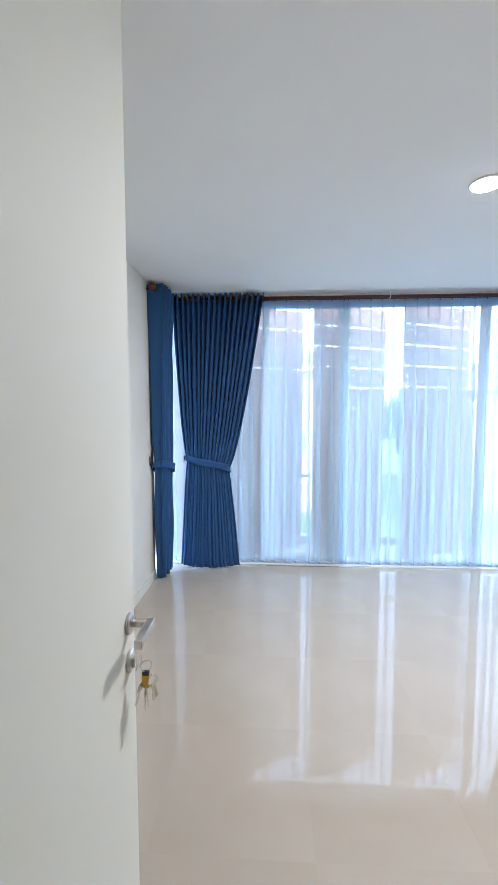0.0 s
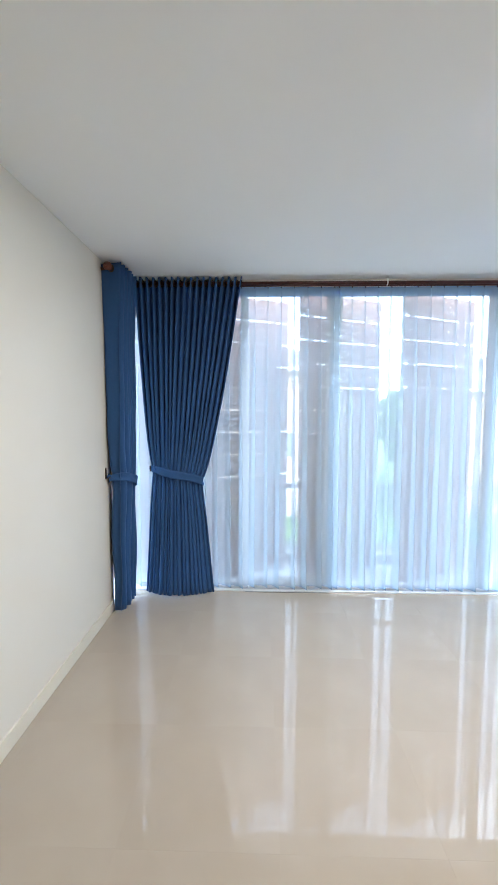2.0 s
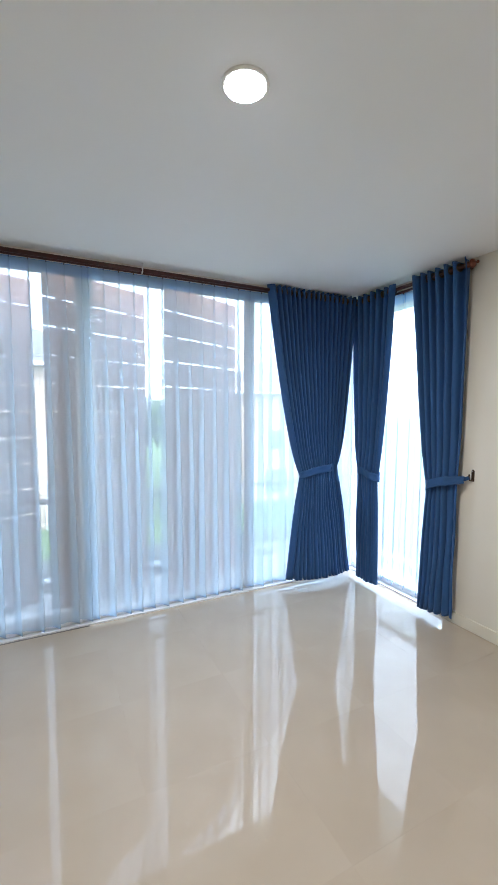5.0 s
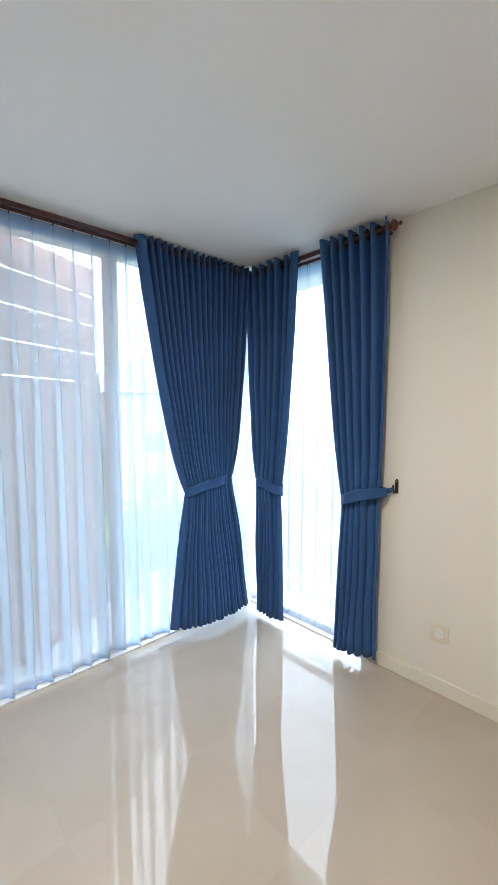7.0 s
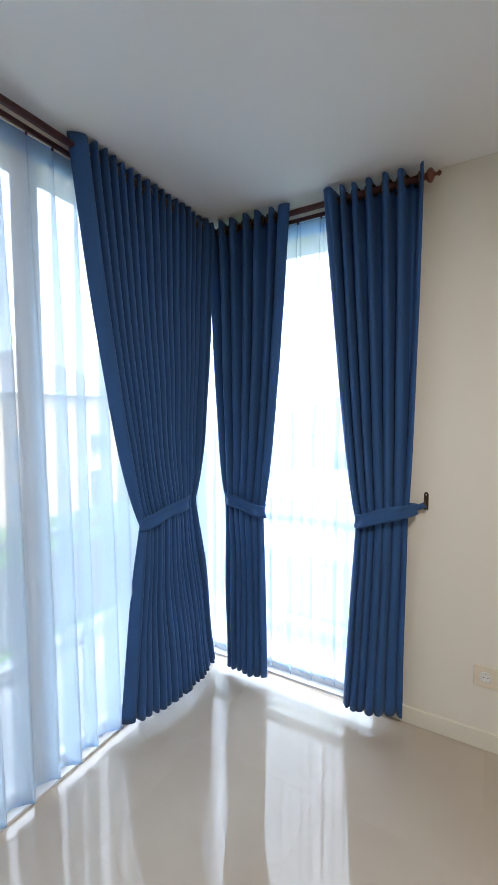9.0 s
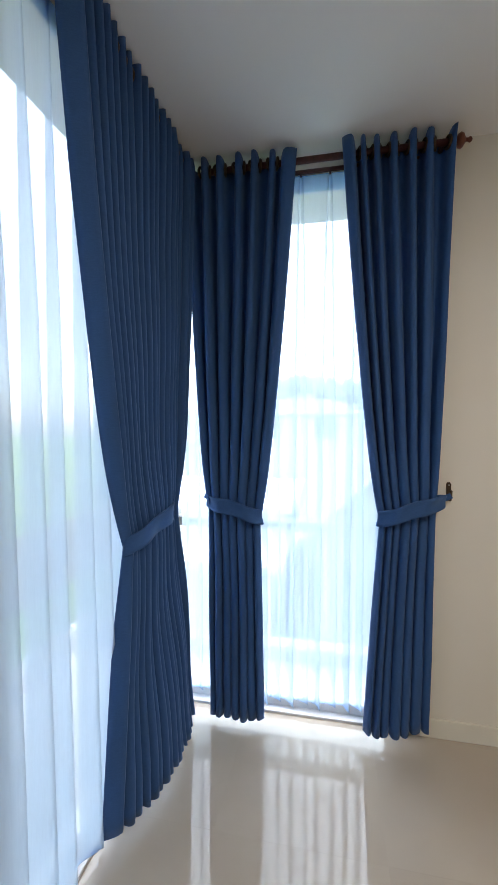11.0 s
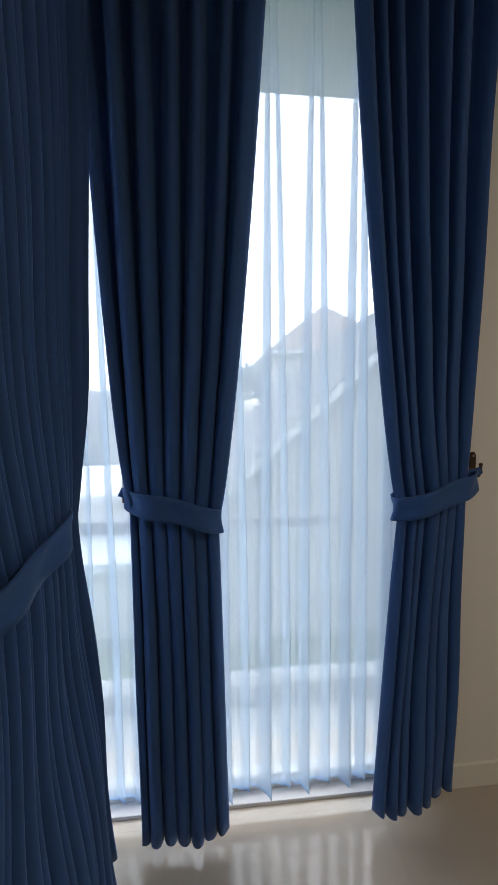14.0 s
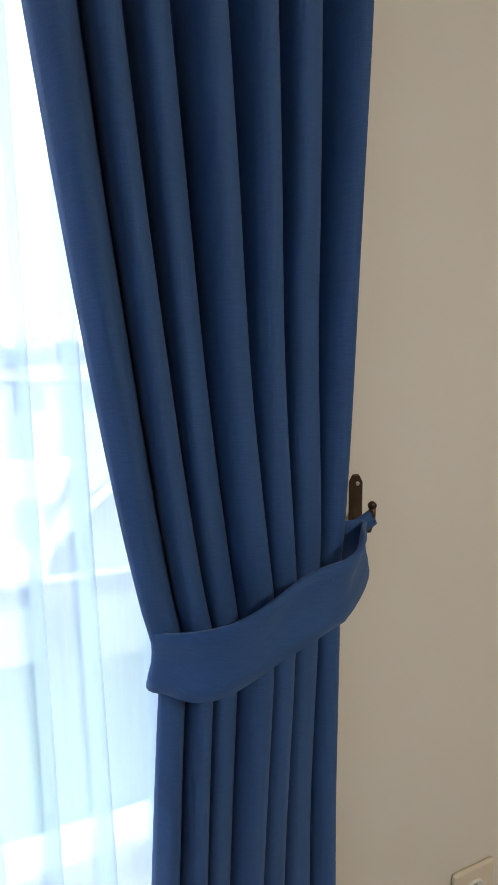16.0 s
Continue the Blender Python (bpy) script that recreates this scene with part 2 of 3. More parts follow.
# ---- shell ----
structure("wall_west", box(XW - T, XW, -1.3, WW0, 0, H), M_WALL, "white painted plaster wall beside the door", "wall")
structure("wall_east", box(XE, XE + T, YS, EW0, 0, H), M_WALL, "cream white painted wall with a power socket", "wall")
structure("lintel_north", box(XW - T, XE + T, YN, YN + T, HEAD, H), M_WALL, "white plaster strip over the wide window", "wall")
structure("lintel_east", box(XE, XE + T, EW0, YN - 0.002, HEAD, H), M_WALL, "white plaster strip over the side window", "wall")
structure("lintel_west", box(XW - T, XW, WW0, YN - 0.002, HEAD, H), M_WALL, "white plaster strip over the narrow window", "wall")
DX0, DX1, DZ = -0.075, 0.765, 2.64
bm = box(XW, DX0, YS - T, YS, 0, H)
box(DX1, XE + T, YS - T, YS, 0, H, bm=bm)
box(DX0, DX1, YS - T, YS, DZ, H, bm=bm)
structure("wall_south", bm, M_WALL, "white painted wall with the doorway", "wall")
bm = box(XE + T, XE + 2 * T, -1.3, YS, 0, H)
structure("wall_hall_east", bm, M_WALL, "white painted hall wall", "wall")
structure("wall_hall_south", box(XW - T, XE + 2 * T, -1.3 - T, -1.3, 0, H), M_WALL, "white painted hall wall", "wall")
structure("ceiling", box(XW - T, XE + 2 * T, -1.3 - T, YN + T, H, H + 0.2), M_CEIL, "smooth white painted ceiling", "ceiling")
floor = structure("floor", box(XW - T, XE + 2 * T, -1.3 - T, YN + T, -0.25, -0.0004), M_GROUT, "glossy cream porcelain tile floor", "floor")

SK = 0.088


def skirting(name, x0, x1, y0, y1):
    ob = structure(name, box(x0, x1, y0, y1, 0, SK, 0.003), M_BASE, "low cream skirting along the wall foot", "baseboard")
    return ob


skirting("baseboard_west", XW, XW + 0.012, YS + 0.012, WW0 - 0.02)
skirting("baseboard_east", XE - 0.012, XE, YS + 0.012, EW0 - 0.03)
skirting("baseboard_south", DX1 + 0.07, XE, YS, YS + 0.012)
skirting("baseboard_south_west", XW, DX0 - 0.07, YS, YS + 0.012)

# ---- windows ----
GY, GX, GXW = YN + 0.075, XE + 0.075, XW - 0.075   # glass planes


def window(name, label):
    return tagged(empty(name), label, "window", kind="structure")


def pane(parent, x0, x1, y0, y1, z0, z1):
    ob = part("pane", box(x0, x1, y0, y1, z0, z1), M_GLASS, parent)
    ob.visible_shadow = False
    return ob


win_n = window("window_1", "wide floor-to-ceiling window in white aluminium frame")
D = 0.05
part("sill", box(XW - T, XE + T, YN + 0.005, YN + T, -0.006, 0.012, 0.002), M_FRAME, win_n)
part("head", box(XW - T, XE + T, YN + 0.03, YN + 0.12, HEAD - 0.05, HEAD - 0.002, 0.004), M_FRAME, win_n)
STILES = [(XW - 0.06, 0.07), (0.253, 0.07), (1.02, 0.13), (2.373, 0.085), (XE + 0.06, 0.07)]
for x, w in STILES:
    part("stile", box(x - w / 2, x + w / 2, GY - D / 2, GY + D / 2, 0.012, HEAD - 0.05, 0.004), M_FRAME, win_n)
for (xa, wa), (xb, wb) in zip(STILES, STILES[1:]):
    pane(win_n, xa + wa / 2 - 0.005, xb - wb / 2 + 0.005, GY - 0.004, GY + 0.004, 0.05, HEAD - 0.045)
for (xa, wa), (xb, wb) in zip(STILES, STILES[1:]):
    if xa != 0.253:
        part("bottom_rail", box(xa + wa / 2, xb - wb / 2, GY - 0.022, GY + 0.022, 0.012, 0.065, 0.003), M_FRAME, win_n)
door_b = tagged(empty("door_2"), "closed glazed balcony door in white aluminium frame", "door", kind="structure")
part("bottom_rail", box(0.292, 0.952, GY - 0.03, GY + 0.03, 0.014, 0.13, 0.004), M_FRAME, door_b)
part("threshold", box(0.26, 1.0, YN - 0.008, YN + 0.002, 0.0, 0.004, 0.001), M_POST, door_b, "thin grey metal threshold strip")

win_e = window("window_2", "narrow floor-to-ceiling side window in white aluminium frame")
part("sill", box(XE + 0.005, XE + T, EW0, YN, -0.006, 0.012, 0.002), M_FRAME, win_e)
part("head", box(XE + 0.03, XE + 0.12, EW0, YN, HEAD - 0.05, HEAD - 0.002, 0.004), M_FRAME, win_e)
part("stile", box(GX - D / 2, GX + D / 2, EW0, EW0 + 0.06, 0.012, HEAD - 0.05, 0.004), M_FRAME, win_e)
pane(win_e, GX - 0.004, GX + 0.004, EW0 + 0.055, YN + 0.05, 0.05, HEAD - 0.045)

part("bottom_rail", box(GX - 0.022, GX + 0.022, EW0 + 0.06, YN + 0.04, 0.012, 0.065, 0.003), M_FRAME, win_e)

win_w = window("window_3", "slim floor-to-ceiling side window in white aluminium frame")
part("sill", box(XW - T, XW - 0.004, WW0, YN, 0, 0.012, 0.002), M_FRAME, win_w)
part("head", box(XW - 0.12, XW - 0.03, WW0, YN, HEAD - 0.05, HEAD - 0.002, 0.004), M_FRAME, win_w)
part("stile", box(GXW - D / 2, GXW + D / 2, WW0, WW0 + 0.06, 0.012, HEAD - 0.05, 0.004), M_FRAME, win_w)
pane(win_w, GXW - 0.004, GXW + 0.004, WW0 + 0.055, YN + 0.05, 0.05, HEAD - 0.045)

# ---- room door ----
DH = 0.49
leaf = tagged(empty("door_1", (DX0, DH, 0)), "cream lacquered room door standing wide open", "door", kind="structure")
part("leaf", box(-0.0, 0.04, 0.0, 0.805, 0.008, 2.625, 0.002), M_DOOR, leaf)
bm = box(DX0 - 0.05, DX0 - 0.004, YS - T - 0.01, YS + 0.012, 0, DZ + 0.05, 0.003)
box(DX1 + 0.004, DX1 + 0.05, YS - T - 0.01, YS + 0.012, 0, DZ + 0.05, 0.003, bm=bm)
box(DX0 - 0.004, DX1 + 0.004, YS - T - 0.01, YS + 0.012, DZ, DZ + 0.05, 0.003, bm=bm)
structure("door_frame", bm, M_DOOR, "cream painted door frame", "trim")
HX, HY, HZ = 0.04, 0.762, 1.050     # handle rose on the leaf
lever = part("lever_handle", lathe([(0.026, 0), (0.026, 0.007), (0.023, 0.009)], pose(HX, HY, HZ, 0, 90, 0), 28), M_STEEL, leaf, "brushed steel lever handle", True)
part("neck", lathe([(0.009, 0), (0.009, 0.05)], pose(HX + 0.005, HY, HZ, 0, 90, 0), 16), M_STEEL, lever, smooth=True)
part("grip", box(HX + 0.044, HX + 0.064, HY - 0.094, HY + 0.012, HZ - 0.011, HZ + 0.011, 0.003), M_STEEL, lever)
rose = part("keyhole_rose", lathe([(0.026, 0), (0.026, 0.007), (0.023, 0.009)], pose(HX, HY, HZ - 0.095, 0, 90, 0), 28), M_STEEL, leaf, smooth=True)
part("cylinder", box(HX, HX + 0.016, HY - 0.008, HY + 0.008, HZ - 0.11, HZ - 0.086, 0.003), M_STEEL, rose)

keys = tagged(empty("key_bunch", (DX0 + HX, DH + HY, HZ - 0.095)), "bunch of keys with yellow tag hanging in the lock", "keys")


def key(parent, m, head=0.012, length=0.05):
    bm = lathe([(head, -0.0011), (head, 0.0011)], None, 16)
    box(-0.003, 0.003, -length, -head * 0.7, -0.001, 0.001, bm=bm)
    for i in range(4):
        box(0.003, 0.0055, -length + 0.004 + i * 0.007, -length + 0.008 + i * 0.007, -0.001, 0.001, bm=bm)
    bmesh.ops.transform(bm, matrix=m, verts=bm.verts)
    return part("key", bm, M_KEY, parent)


key(keys, pose(0.028, 0, 0, 90, 0, 90) @ pose(0, 0, 0, 0, 0, -90), 0.012, 0.035)
ring = link("ring", torus_mesh("ring", 0.014, 0.001), M_KEY, keys)
ring.matrix_local = pose(0.042, 0, -0.012, 90, 0, 30)
part("tag", box(0.030, 0.052, -0.004, 0.004, -0.068, -0.032, 0.004), M_YELLOW, keys, "yellow plastic key tag")
part("tag_cap", box(0.032, 0.050, -0.005, 0.005, -0.036, -0.024, 0.003), M_BLACK, keys)
for dx, dy, dz, rx, ry, rz in ((0.030, -0.012, -0.060, 100, 12, 70), (0.046, -0.016, -0.066, 84, -9, 110), (0.060, 0.004, -0.050, 78, 16, 60),
                               (0.052, 0.014, -0.062, 96, -14, 20), (0.036, 0.012, -0.070, 88, 5, 150), (0.056, -0.010, -0.040, 94, -20, 80), (0.042, -0.011, -0.072, 90, 8, 95)):
    key(keys, pose(dx, dy, dz, rx, ry, rz), 0.012, 0.044)

# ---- ceiling downlight ----
lamp = tagged(empty("ceiling_downlight", (1.375, 2.505, H)), "round white recessed ceiling downlight, switched on", "lamp")
part("trim_ring", lathe([(0.062, 0.0), (0.082, 0.0), (0.082, -0.003), (0.079, -0.007), (0.07, -0.008), (0.062, -0.004)], None, 40), M_PLASTIC, lamp, smooth=True)
part("diffuser", lathe([(0.069, -0.0045), (0.069, -0.010), (0.055, -0.0125)], None, 40), M_LAMP, lamp, "glowing white diffuser", True)
spot = new("downlight", bpy.data.lights.new("downlight", "AREA"))
spot.data.shape, spot.data.size, spot.data.energy, spot.data.color = "DISK", 0.136, 3.7, (1.0, 0.86, 0.66)
spot.matrix_world = pose(1.375, 2.505, H - 0.016)

# ---- socket ----
sock = tagged(empty("power_socket", (XE, 2.833, 0.352)), "cream plastic power socket with white insert on the wall", "socket")
part("plate", box(-0.009, 0, -0.05, 0.05, -0.05, 0.05, 0.004), M_SOCKET, sock)
ins = part("insert", lathe([(0.026, 0), (0.026, 0.004), (0.021, 0.004), (0.019, -0.004)], pose(-0.008, 0, 0, 0, -90, 0), 28), M_PLASTIC, sock, "round white socket insert", True)
part("well", lathe([(0.0185, 0), (0.0185, 0.0045)], pose(-0.008, 0, 0, 0, -90, 0), 24), M_PLASTIC, ins)
for dy in (-0.009, 0.009):
    part("pin_hole", lathe([(0.0028, 0), (0.0028, 0.0052)], pose(-0.008, dy, 0, 0, -90, 0), 12), M_BLACK, ins)
for dz in (-0.0175, 0.0175):
    part("earth_clip", box(-0.0135, -0.008, -0.003, 0.003, dz - 0.002, dz + 0.002), M_STEEL, ins)


# ---- curtains ----
def edge(z, zt, zm, zb, top, tie, bot, pu=0.72, pl=0.85):
    """Where an edge of a gathered curtain hangs at height z."""
    if z >= zm:
        return tie + (top - tie) * ((z - zm) / (zt - zm)) ** pu
    return tie + (bot - tie) * ((zm - z) / (zm - zb)) ** pl


EYELET = torus_mesh("eyelet", 0.023, 0.0065)
EYELET.materials.append(M_BRONZE)


def curtain(label, place, top, tie, bot, folds, amp, zrod, zbot, seed, tie_lo, tie_hi, hook_s, hook_d, squeeze=0.45, back=0.0, bulge=0.03, flap=0.0, turn=0.0, widths=None):
    """A tied-back eyelet curtain. place(s, d, z): s along the rod, d into the room. top, tie, bot: the two edges along s.
    The band runs from tie_hi at the hook (first edge) to tie_lo at the other."""
    rnd = random.Random(seed)
    thing = tagged(empty("curtain", place((top[0] + top[1]) / 2, 0, zbot)), label, "curtain", "tied-back blue curtains")
    inv = thing.location.copy()
    zt = zrod + 0.038
    per = 14
    cols, rows = folds * per + 1, 64
    fa = [rnd.uniform(0.75, 1.3) for _ in range(folds + 1)]
    fp = [rnd.uniform(-0.3, 0.3) for _ in range(folds + 2)]
    fw = list(widths) if widths else [rnd.uniform(0.55, 1.5) for _ in range(folds)]
    fw = [q * folds / sum(fw) for q in fw]
    fh = [rnd.uniform(-0.02, 0.02) for _ in range(folds + 1)]
    start = [sum(fw[:k]) for k in range(folds)]

    def across(u, v):
        """Share of the width at which the cloth's u hangs: even at the rod, uneven below."""
        k = min(int(u * folds), folds - 1)
        uneven = max(0.75 if turn else 0.0, 0.85 * min(1.0, (1 - v) * 2.0))
        f = u * folds - k
        if turn and k == folds - 1:              # most of the last fold is the plain edge
            f = f * 0.44 if f < 0.5 else 0.22 + (f - 0.5) * 1.56
        return u * (1 - uneven) + (start[k] + fw[k] * f) / folds * uneven

    verts, faces = [], []
    for j in range(rows):
        v = j / (rows - 1)
        for i in range(cols):
            u = i / (cols - 1)
            ph = u * folds
            k = min(int(ph), folds - 1)
            f = ph - k
            hem = zbot + fh[k] * math.sin(math.pi * f) ** 2 * 0.8
            z = hem + (zt + 0.006 * math.cos(2 * math.pi * ph) - hem) * v
            zm = tie_hi + (tie_lo - tie_hi) * u
            a = edge(z, zt + 0.02, zm, zbot - 0.03, top[0], tie[0], bot[0], 0.6)
            b = edge(z, zt + 0.02, zm, zbot - 0.03, top[1], tie[1], bot[1])
            near = math.exp(-((z - zm) / 0.22) ** 2)
            low = max(0.0, 1 - v * 1.6)
            # folds of uneven width on the way down, regular at the rod
            w = ph
            us = across(u, v)
            c = math.cos(2 * math.pi * w)
            lobe = 2 * abs(math.cos(math.pi * w)) - 1      # round fronts, sharp valleys
            mix = min(1.0, (1 - v) * 1.6)
            shape = c * (1 - mix) + lobe * mix
            am = amp * (fa[k] * (1 - f) + fa[k + 1] * f) * (1 - squeeze * near) * (1 - 0.35 * low) * (1 + 0.35 * max(0.0, v - 0.8) / 0.2)
            second = 0.22 * amp * math.sin(math.pi * ph + 6 * (fp[k] * (1 - f) + fp[k + 1] * f)) * min(1.0, (1 - v) * 1.5)
            d = am * shape + second + 0.006 * math.sin(9 * z + 5 * u + seed) * (1 - v)
            wid = (b - a) / folds
            s = a + (b - a) * us + wid * (0.07 * math.sin(4 * math.pi * w) - 0.06 * math.sin(2 * math.pi * w)) * (1 - mix) + 0.15 * wid * min(fw[k], 1.5) * math.sin(2 * math.pi * w) * mix
            # the band presses the cloth into a round bundle
            lean = min(1.0, max(0.0, (zt - z) / (zt - zm)))
            d += (near * 0.03 + bulge * max(0.0, 1 - z / zm)) * (1 - (2 * u - 1) ** 2)
            e = (u - 1) * 2 * folds + 1
            if turn and e > 0:                   # the free edge: a plain broad stretch turned back to the glass
                arch = am * (2 * math.sin(math.pi / 2 * min(1.0, e / 0.4)) - 1) + 0.012
                d = arch - turn * (1 - 0.45 * near) * max(0.0, (e - 0.35) / 0.65) ** 1.5
                s = a + (b - a) * us
            d -= back * lean ** 1.3
            d -= flap * (1 - u) ** 2.5 * lean ** 0.3
            verts.append(place(s, d, z) - inv)
    for j in range(rows - 1):
        for i in range(cols - 1):
            o = j * cols + i
            faces.append((o, o + 1, o + cols + 1, o + cols))
    me = bpy.data.meshes.new("fabric")
    me.from_pydata([tuple(v) for v in verts], [], faces)
    fab = link("fabric", me, M_CLOTH, thing, smooth=True)
    sol = fab.modifiers.new("thickness", "SOLIDIFY")
    sol.thickness, sol.offset = 0.0025, 0
    # eyelets where the cloth crosses the rod
    for k in range(folds * 2):
        u = (k + 0.5) / (2 * folds)
        at = place(top[0] + (top[1] - top[0]) * across(u, 0.985), 0, zrod) - inv
        along = (place(1, 0, 0) - place(0, 0, 0)).normalized()
        e = new("eyelet", EYELET)
        e.parent = thing
        tilt = -0.3 if k % 2 else 0.3
        nrm = (along + (place(0, 1, 0) - place(0, 0, 0)).normalized() * tilt).normalized()
        e.matrix_local = Matrix.Translation(at) @ nrm.to_track_quat("Z", "Y").to_matrix().to_4x4()
    # tie band: a loop round the bundle, its ends drawn to the hook
    band = tagged(empty("curtain_tieback", place(tie[0], 0, tie_hi)), "blue cloth band tying the curtain to its wall hook", "tieback", "curtain tiebacks")
    binv = band.location.copy()
    n, m = 64, 6
    cs, hs = (tie[0] + tie[1]) / 2, abs(tie[1] - tie[0]) / 2 + 0.005
    sg = 1 if tie[1] > tie[0] else -1
    vs, fs = [], []
    bw = 0.070
    for i in range(n):
        a = 2 * math.pi * i / n
        q = -math.cos(a)                      # -1 at the hook, 1 at the free side
        s = cs + sg * hs * q
        pull = 0.62 * max(0.0, (-q - 0.55) / 0.45) ** 1.3     # the ends run on to the hook
        s += (hook_s - s) * pull * 0.95
        dep = amp * (1 - squeeze) * 1.2 + 0.026
        d = (dep + 0.012 * (math.sin(a) > 0)) * math.sin(a) + 0.008 - back + 0.006 * math.sin(5 * a + seed)
        zc = tie_hi + (tie_lo - tie_hi) * (s - tie[0]) / (tie[1] - tie[0]) + 0.012 * max(0.0, math.sin(a))
        d = d * (1 - pull) + hook_d * pull
        for j in range(m):
            t = j / (m - 1) - 0.5
            flare = 0.006 * abs(t) * 2 + 0.003 * math.sin(7 * a + 4 * t)
            taper = 1 - 0.5 * pull
            vs.append(place(s + sg * flare * q, d + flare * math.sin(a), zc + t * bw * taper + 0.004 * math.sin(3 * a + seed)) - binv)
    for i in range(n):
        for j in range(m - 1):
            o, p2 = i * m + j, ((i + 1) % n) * m + j
            fs.append((o, p2, p2 + 1, o + 1))
    me = bpy.data.meshes.new("band")
    me.from_pydata([tuple(v) for v in vs], [], fs)
    ob = link("band", me, M_CLOTH, band, smooth=True)
    along = (place(1, 0, 0) - place(0, 0, 0)).normalized() * sg
    end = place(hook_s, hook_d, tie_hi + (tie_lo - tie_hi) * (hook_s - tie[0]) / (tie[1] - tie[0])) - binv
    tab = [end + along * 0.05 - Vector((0, 0, 0.016)), end + along * 0.022 - Vector((0, 0, 0.004)), end - along * 0.004 + Vector((0, 0, 0.008)), end - along * 0.012 + Vector((0, 0, 0.012))]
    part("tab", tube(tab, 0.006, 8, flat=2.2), M_CLOTH, band, smooth=True)
    so = ob.modifiers.new("thickness", "SOLIDIFY")
    so.thickness, so.offset = 0.005, 0
    return thing, band


def on_north(s, d, z):
    return Vector((s, 4.32 - d, z))


def on_east(s, d, z):
    return Vector((3.418 - d, s, z))


def on_west(s, d, z):
    return Vector((-0.714 + d, s, z))


BLUE = "deep blue woven eyelet curtain tied back "
curtain(BLUE + "beside the narrow window", on_north, (-0.655, 0.235), (-0.53, -0.108), (-0.60, 0.0), 17, 0.027, 2.645, 0.025, 1, 1.0, 1.095, -0.555, -0.055, back=0.035, bulge=0.10)
curtain(BLUE + "near the room corner", on_north, (3.39, 2.465), (3.215, 2.835), (3.385, 2.70), 17, 0.028, 2.645, 0.06, 2, 1.03, 1.10, 3.215, -0.06, back=0.022, bulge=0.10, flap=-0.035, turn=0.058, widths=[1] * 16 + [2.3])
curtain(BLUE + "in the glazed corner", on_east, (4.308, 3.79), (4.204, 3.955), (4.198, 3.935), 6, 0.036, 2.635, 0.035, 3, 1.02, 1.085, 4.23, -0.034, 0.3, turn=0.03, widths=(1.1, 0.75, 1.15, 0.8, 1.0, 1.35))
curtain(BLUE + "against the cream wall", on_east, (3.136, 3.597), (3.177, 3.416), (3.186, 3.478), 6, 0.042, 2.635, 0.055, 4, 1.035, 1.11, 3.118, -0.044, 0.3, flap=0.045, turn=0.035, widths=(1.45, 0.8, 1.05, 0.9, 0.65, 1.2))
curtain(BLUE + "against the white wall", on_west, (3.91, 4.24), (3.93, 4.21), (3.95, 4.22), 5, 0.058, 2.635, 0.03, 5, 1.0, 1.09, 3.94, -0.055, 0.1, bulge=0.0)


def finial(parent, m):
    prof = [(0.0145, 0), (0.021, 0.004), (0.021, 0.012), (0.012, 0.018), (0.013, 0.022), (0.026, 0.031), (0.031, 0.041), (0.027, 0.05),
            (0.013, 0.058), (0.0075, 0.063), (0.0075, 0.07), (0.012, 0.076), (0.009, 0.083), (0.003, 0.087)]
    return part("finial", lathe(prof, m, 24), M_FINIAL, parent, "turned reddish wooden finial", True)


def rail(label, a, b, r, ends=()):
    d = (Vector(b) - Vector(a))
    thing = tagged(empty("curtain_rod", a), label, "curtain rod")
    q = d.normalized().to_track_quat("Z", "Y").to_matrix().to_4x4()
    part("rod", lathe([(r, 0), (r, d.length)], q, 20), M_ROD, thing, smooth=True)
    for at, sgn in ends:
        w = (d.normalized() * sgn).to_track_quat("Z", "Y").to_matrix().to_4x4()
        finial(thing, Matrix.Translation(Vector(at) - Vector(a)) @ w)
    return thing


def bracket(parent, at, wall_dir, origin):
    """A wooden cup bracket reaching from the wall to both rods."""
    o = Vector(at) - Vector(origin)
    part("bracket", tube([o, o + Vector(wall_dir)], 0.011, 10), M_ROD, parent)


rn = rail("dark mahogany wooden curtain rod over the wide window", (-0.66, 4.32, 2.645), (3.38, 4.32, 2.645), 0.0145)
re_ = rail("dark mahogany wooden curtain rod with finial over the side window", (3.418, 3.155, 2.635), (3.418, 4.235, 2.635), 0.0145, (((3.418, 3.155, 2.635), -1),))
rw = rail("dark mahogany wooden curtain rod with finial over the slim window", (-0.714, 3.905, 2.635), (-0.714, 4.235, 2.635), 0.0145, (((-0.714, 3.905, 2.635), -1),))
bracket(re_, (3.418, 3.18, 2.635), (0.087, 0, 0), (3.418, 3.155, 2.635))
bracket(rw, (-0.714, 3.93, 2.635), (-0.071, 0, 0), (-0.714, 3.905, 2.635))
for x in (-0.62, 3.3):
    bracket(rn, (x, 4.32, 2.645), (0, 0.08, 0), (-0.66, 4.32, 2.645))
rn2 = rail("slim dark wooden rod carrying the voile", (-0.77, 4.386, 2.647), (3.47, 4.386, 2.647), 0.010)
re2 = rail("slim dark wooden rod carrying the side voile", (3.480, 3.20, 2.62), (3.480, 4.33, 2.62), 0.010)

clip = tagged(empty("rod_hanger", (1.416, 4.32, 2.645)), "small white plastic hanger holding the rod to the ceiling", "bracket")
part("stem", tube([(0, 0.01, 0.055), (0.004, -0.012, 0.045), (0.0, -0.02, 0.025), (0, -0.018, 0)], 0.005, 8), M_PLASTIC, clip)
part("cup", tube([(0, -0.018, 0), (0, -0.012, -0.014), (0, 0.004, -0.02)], 0.005, 8), M_PLASTIC, clip)


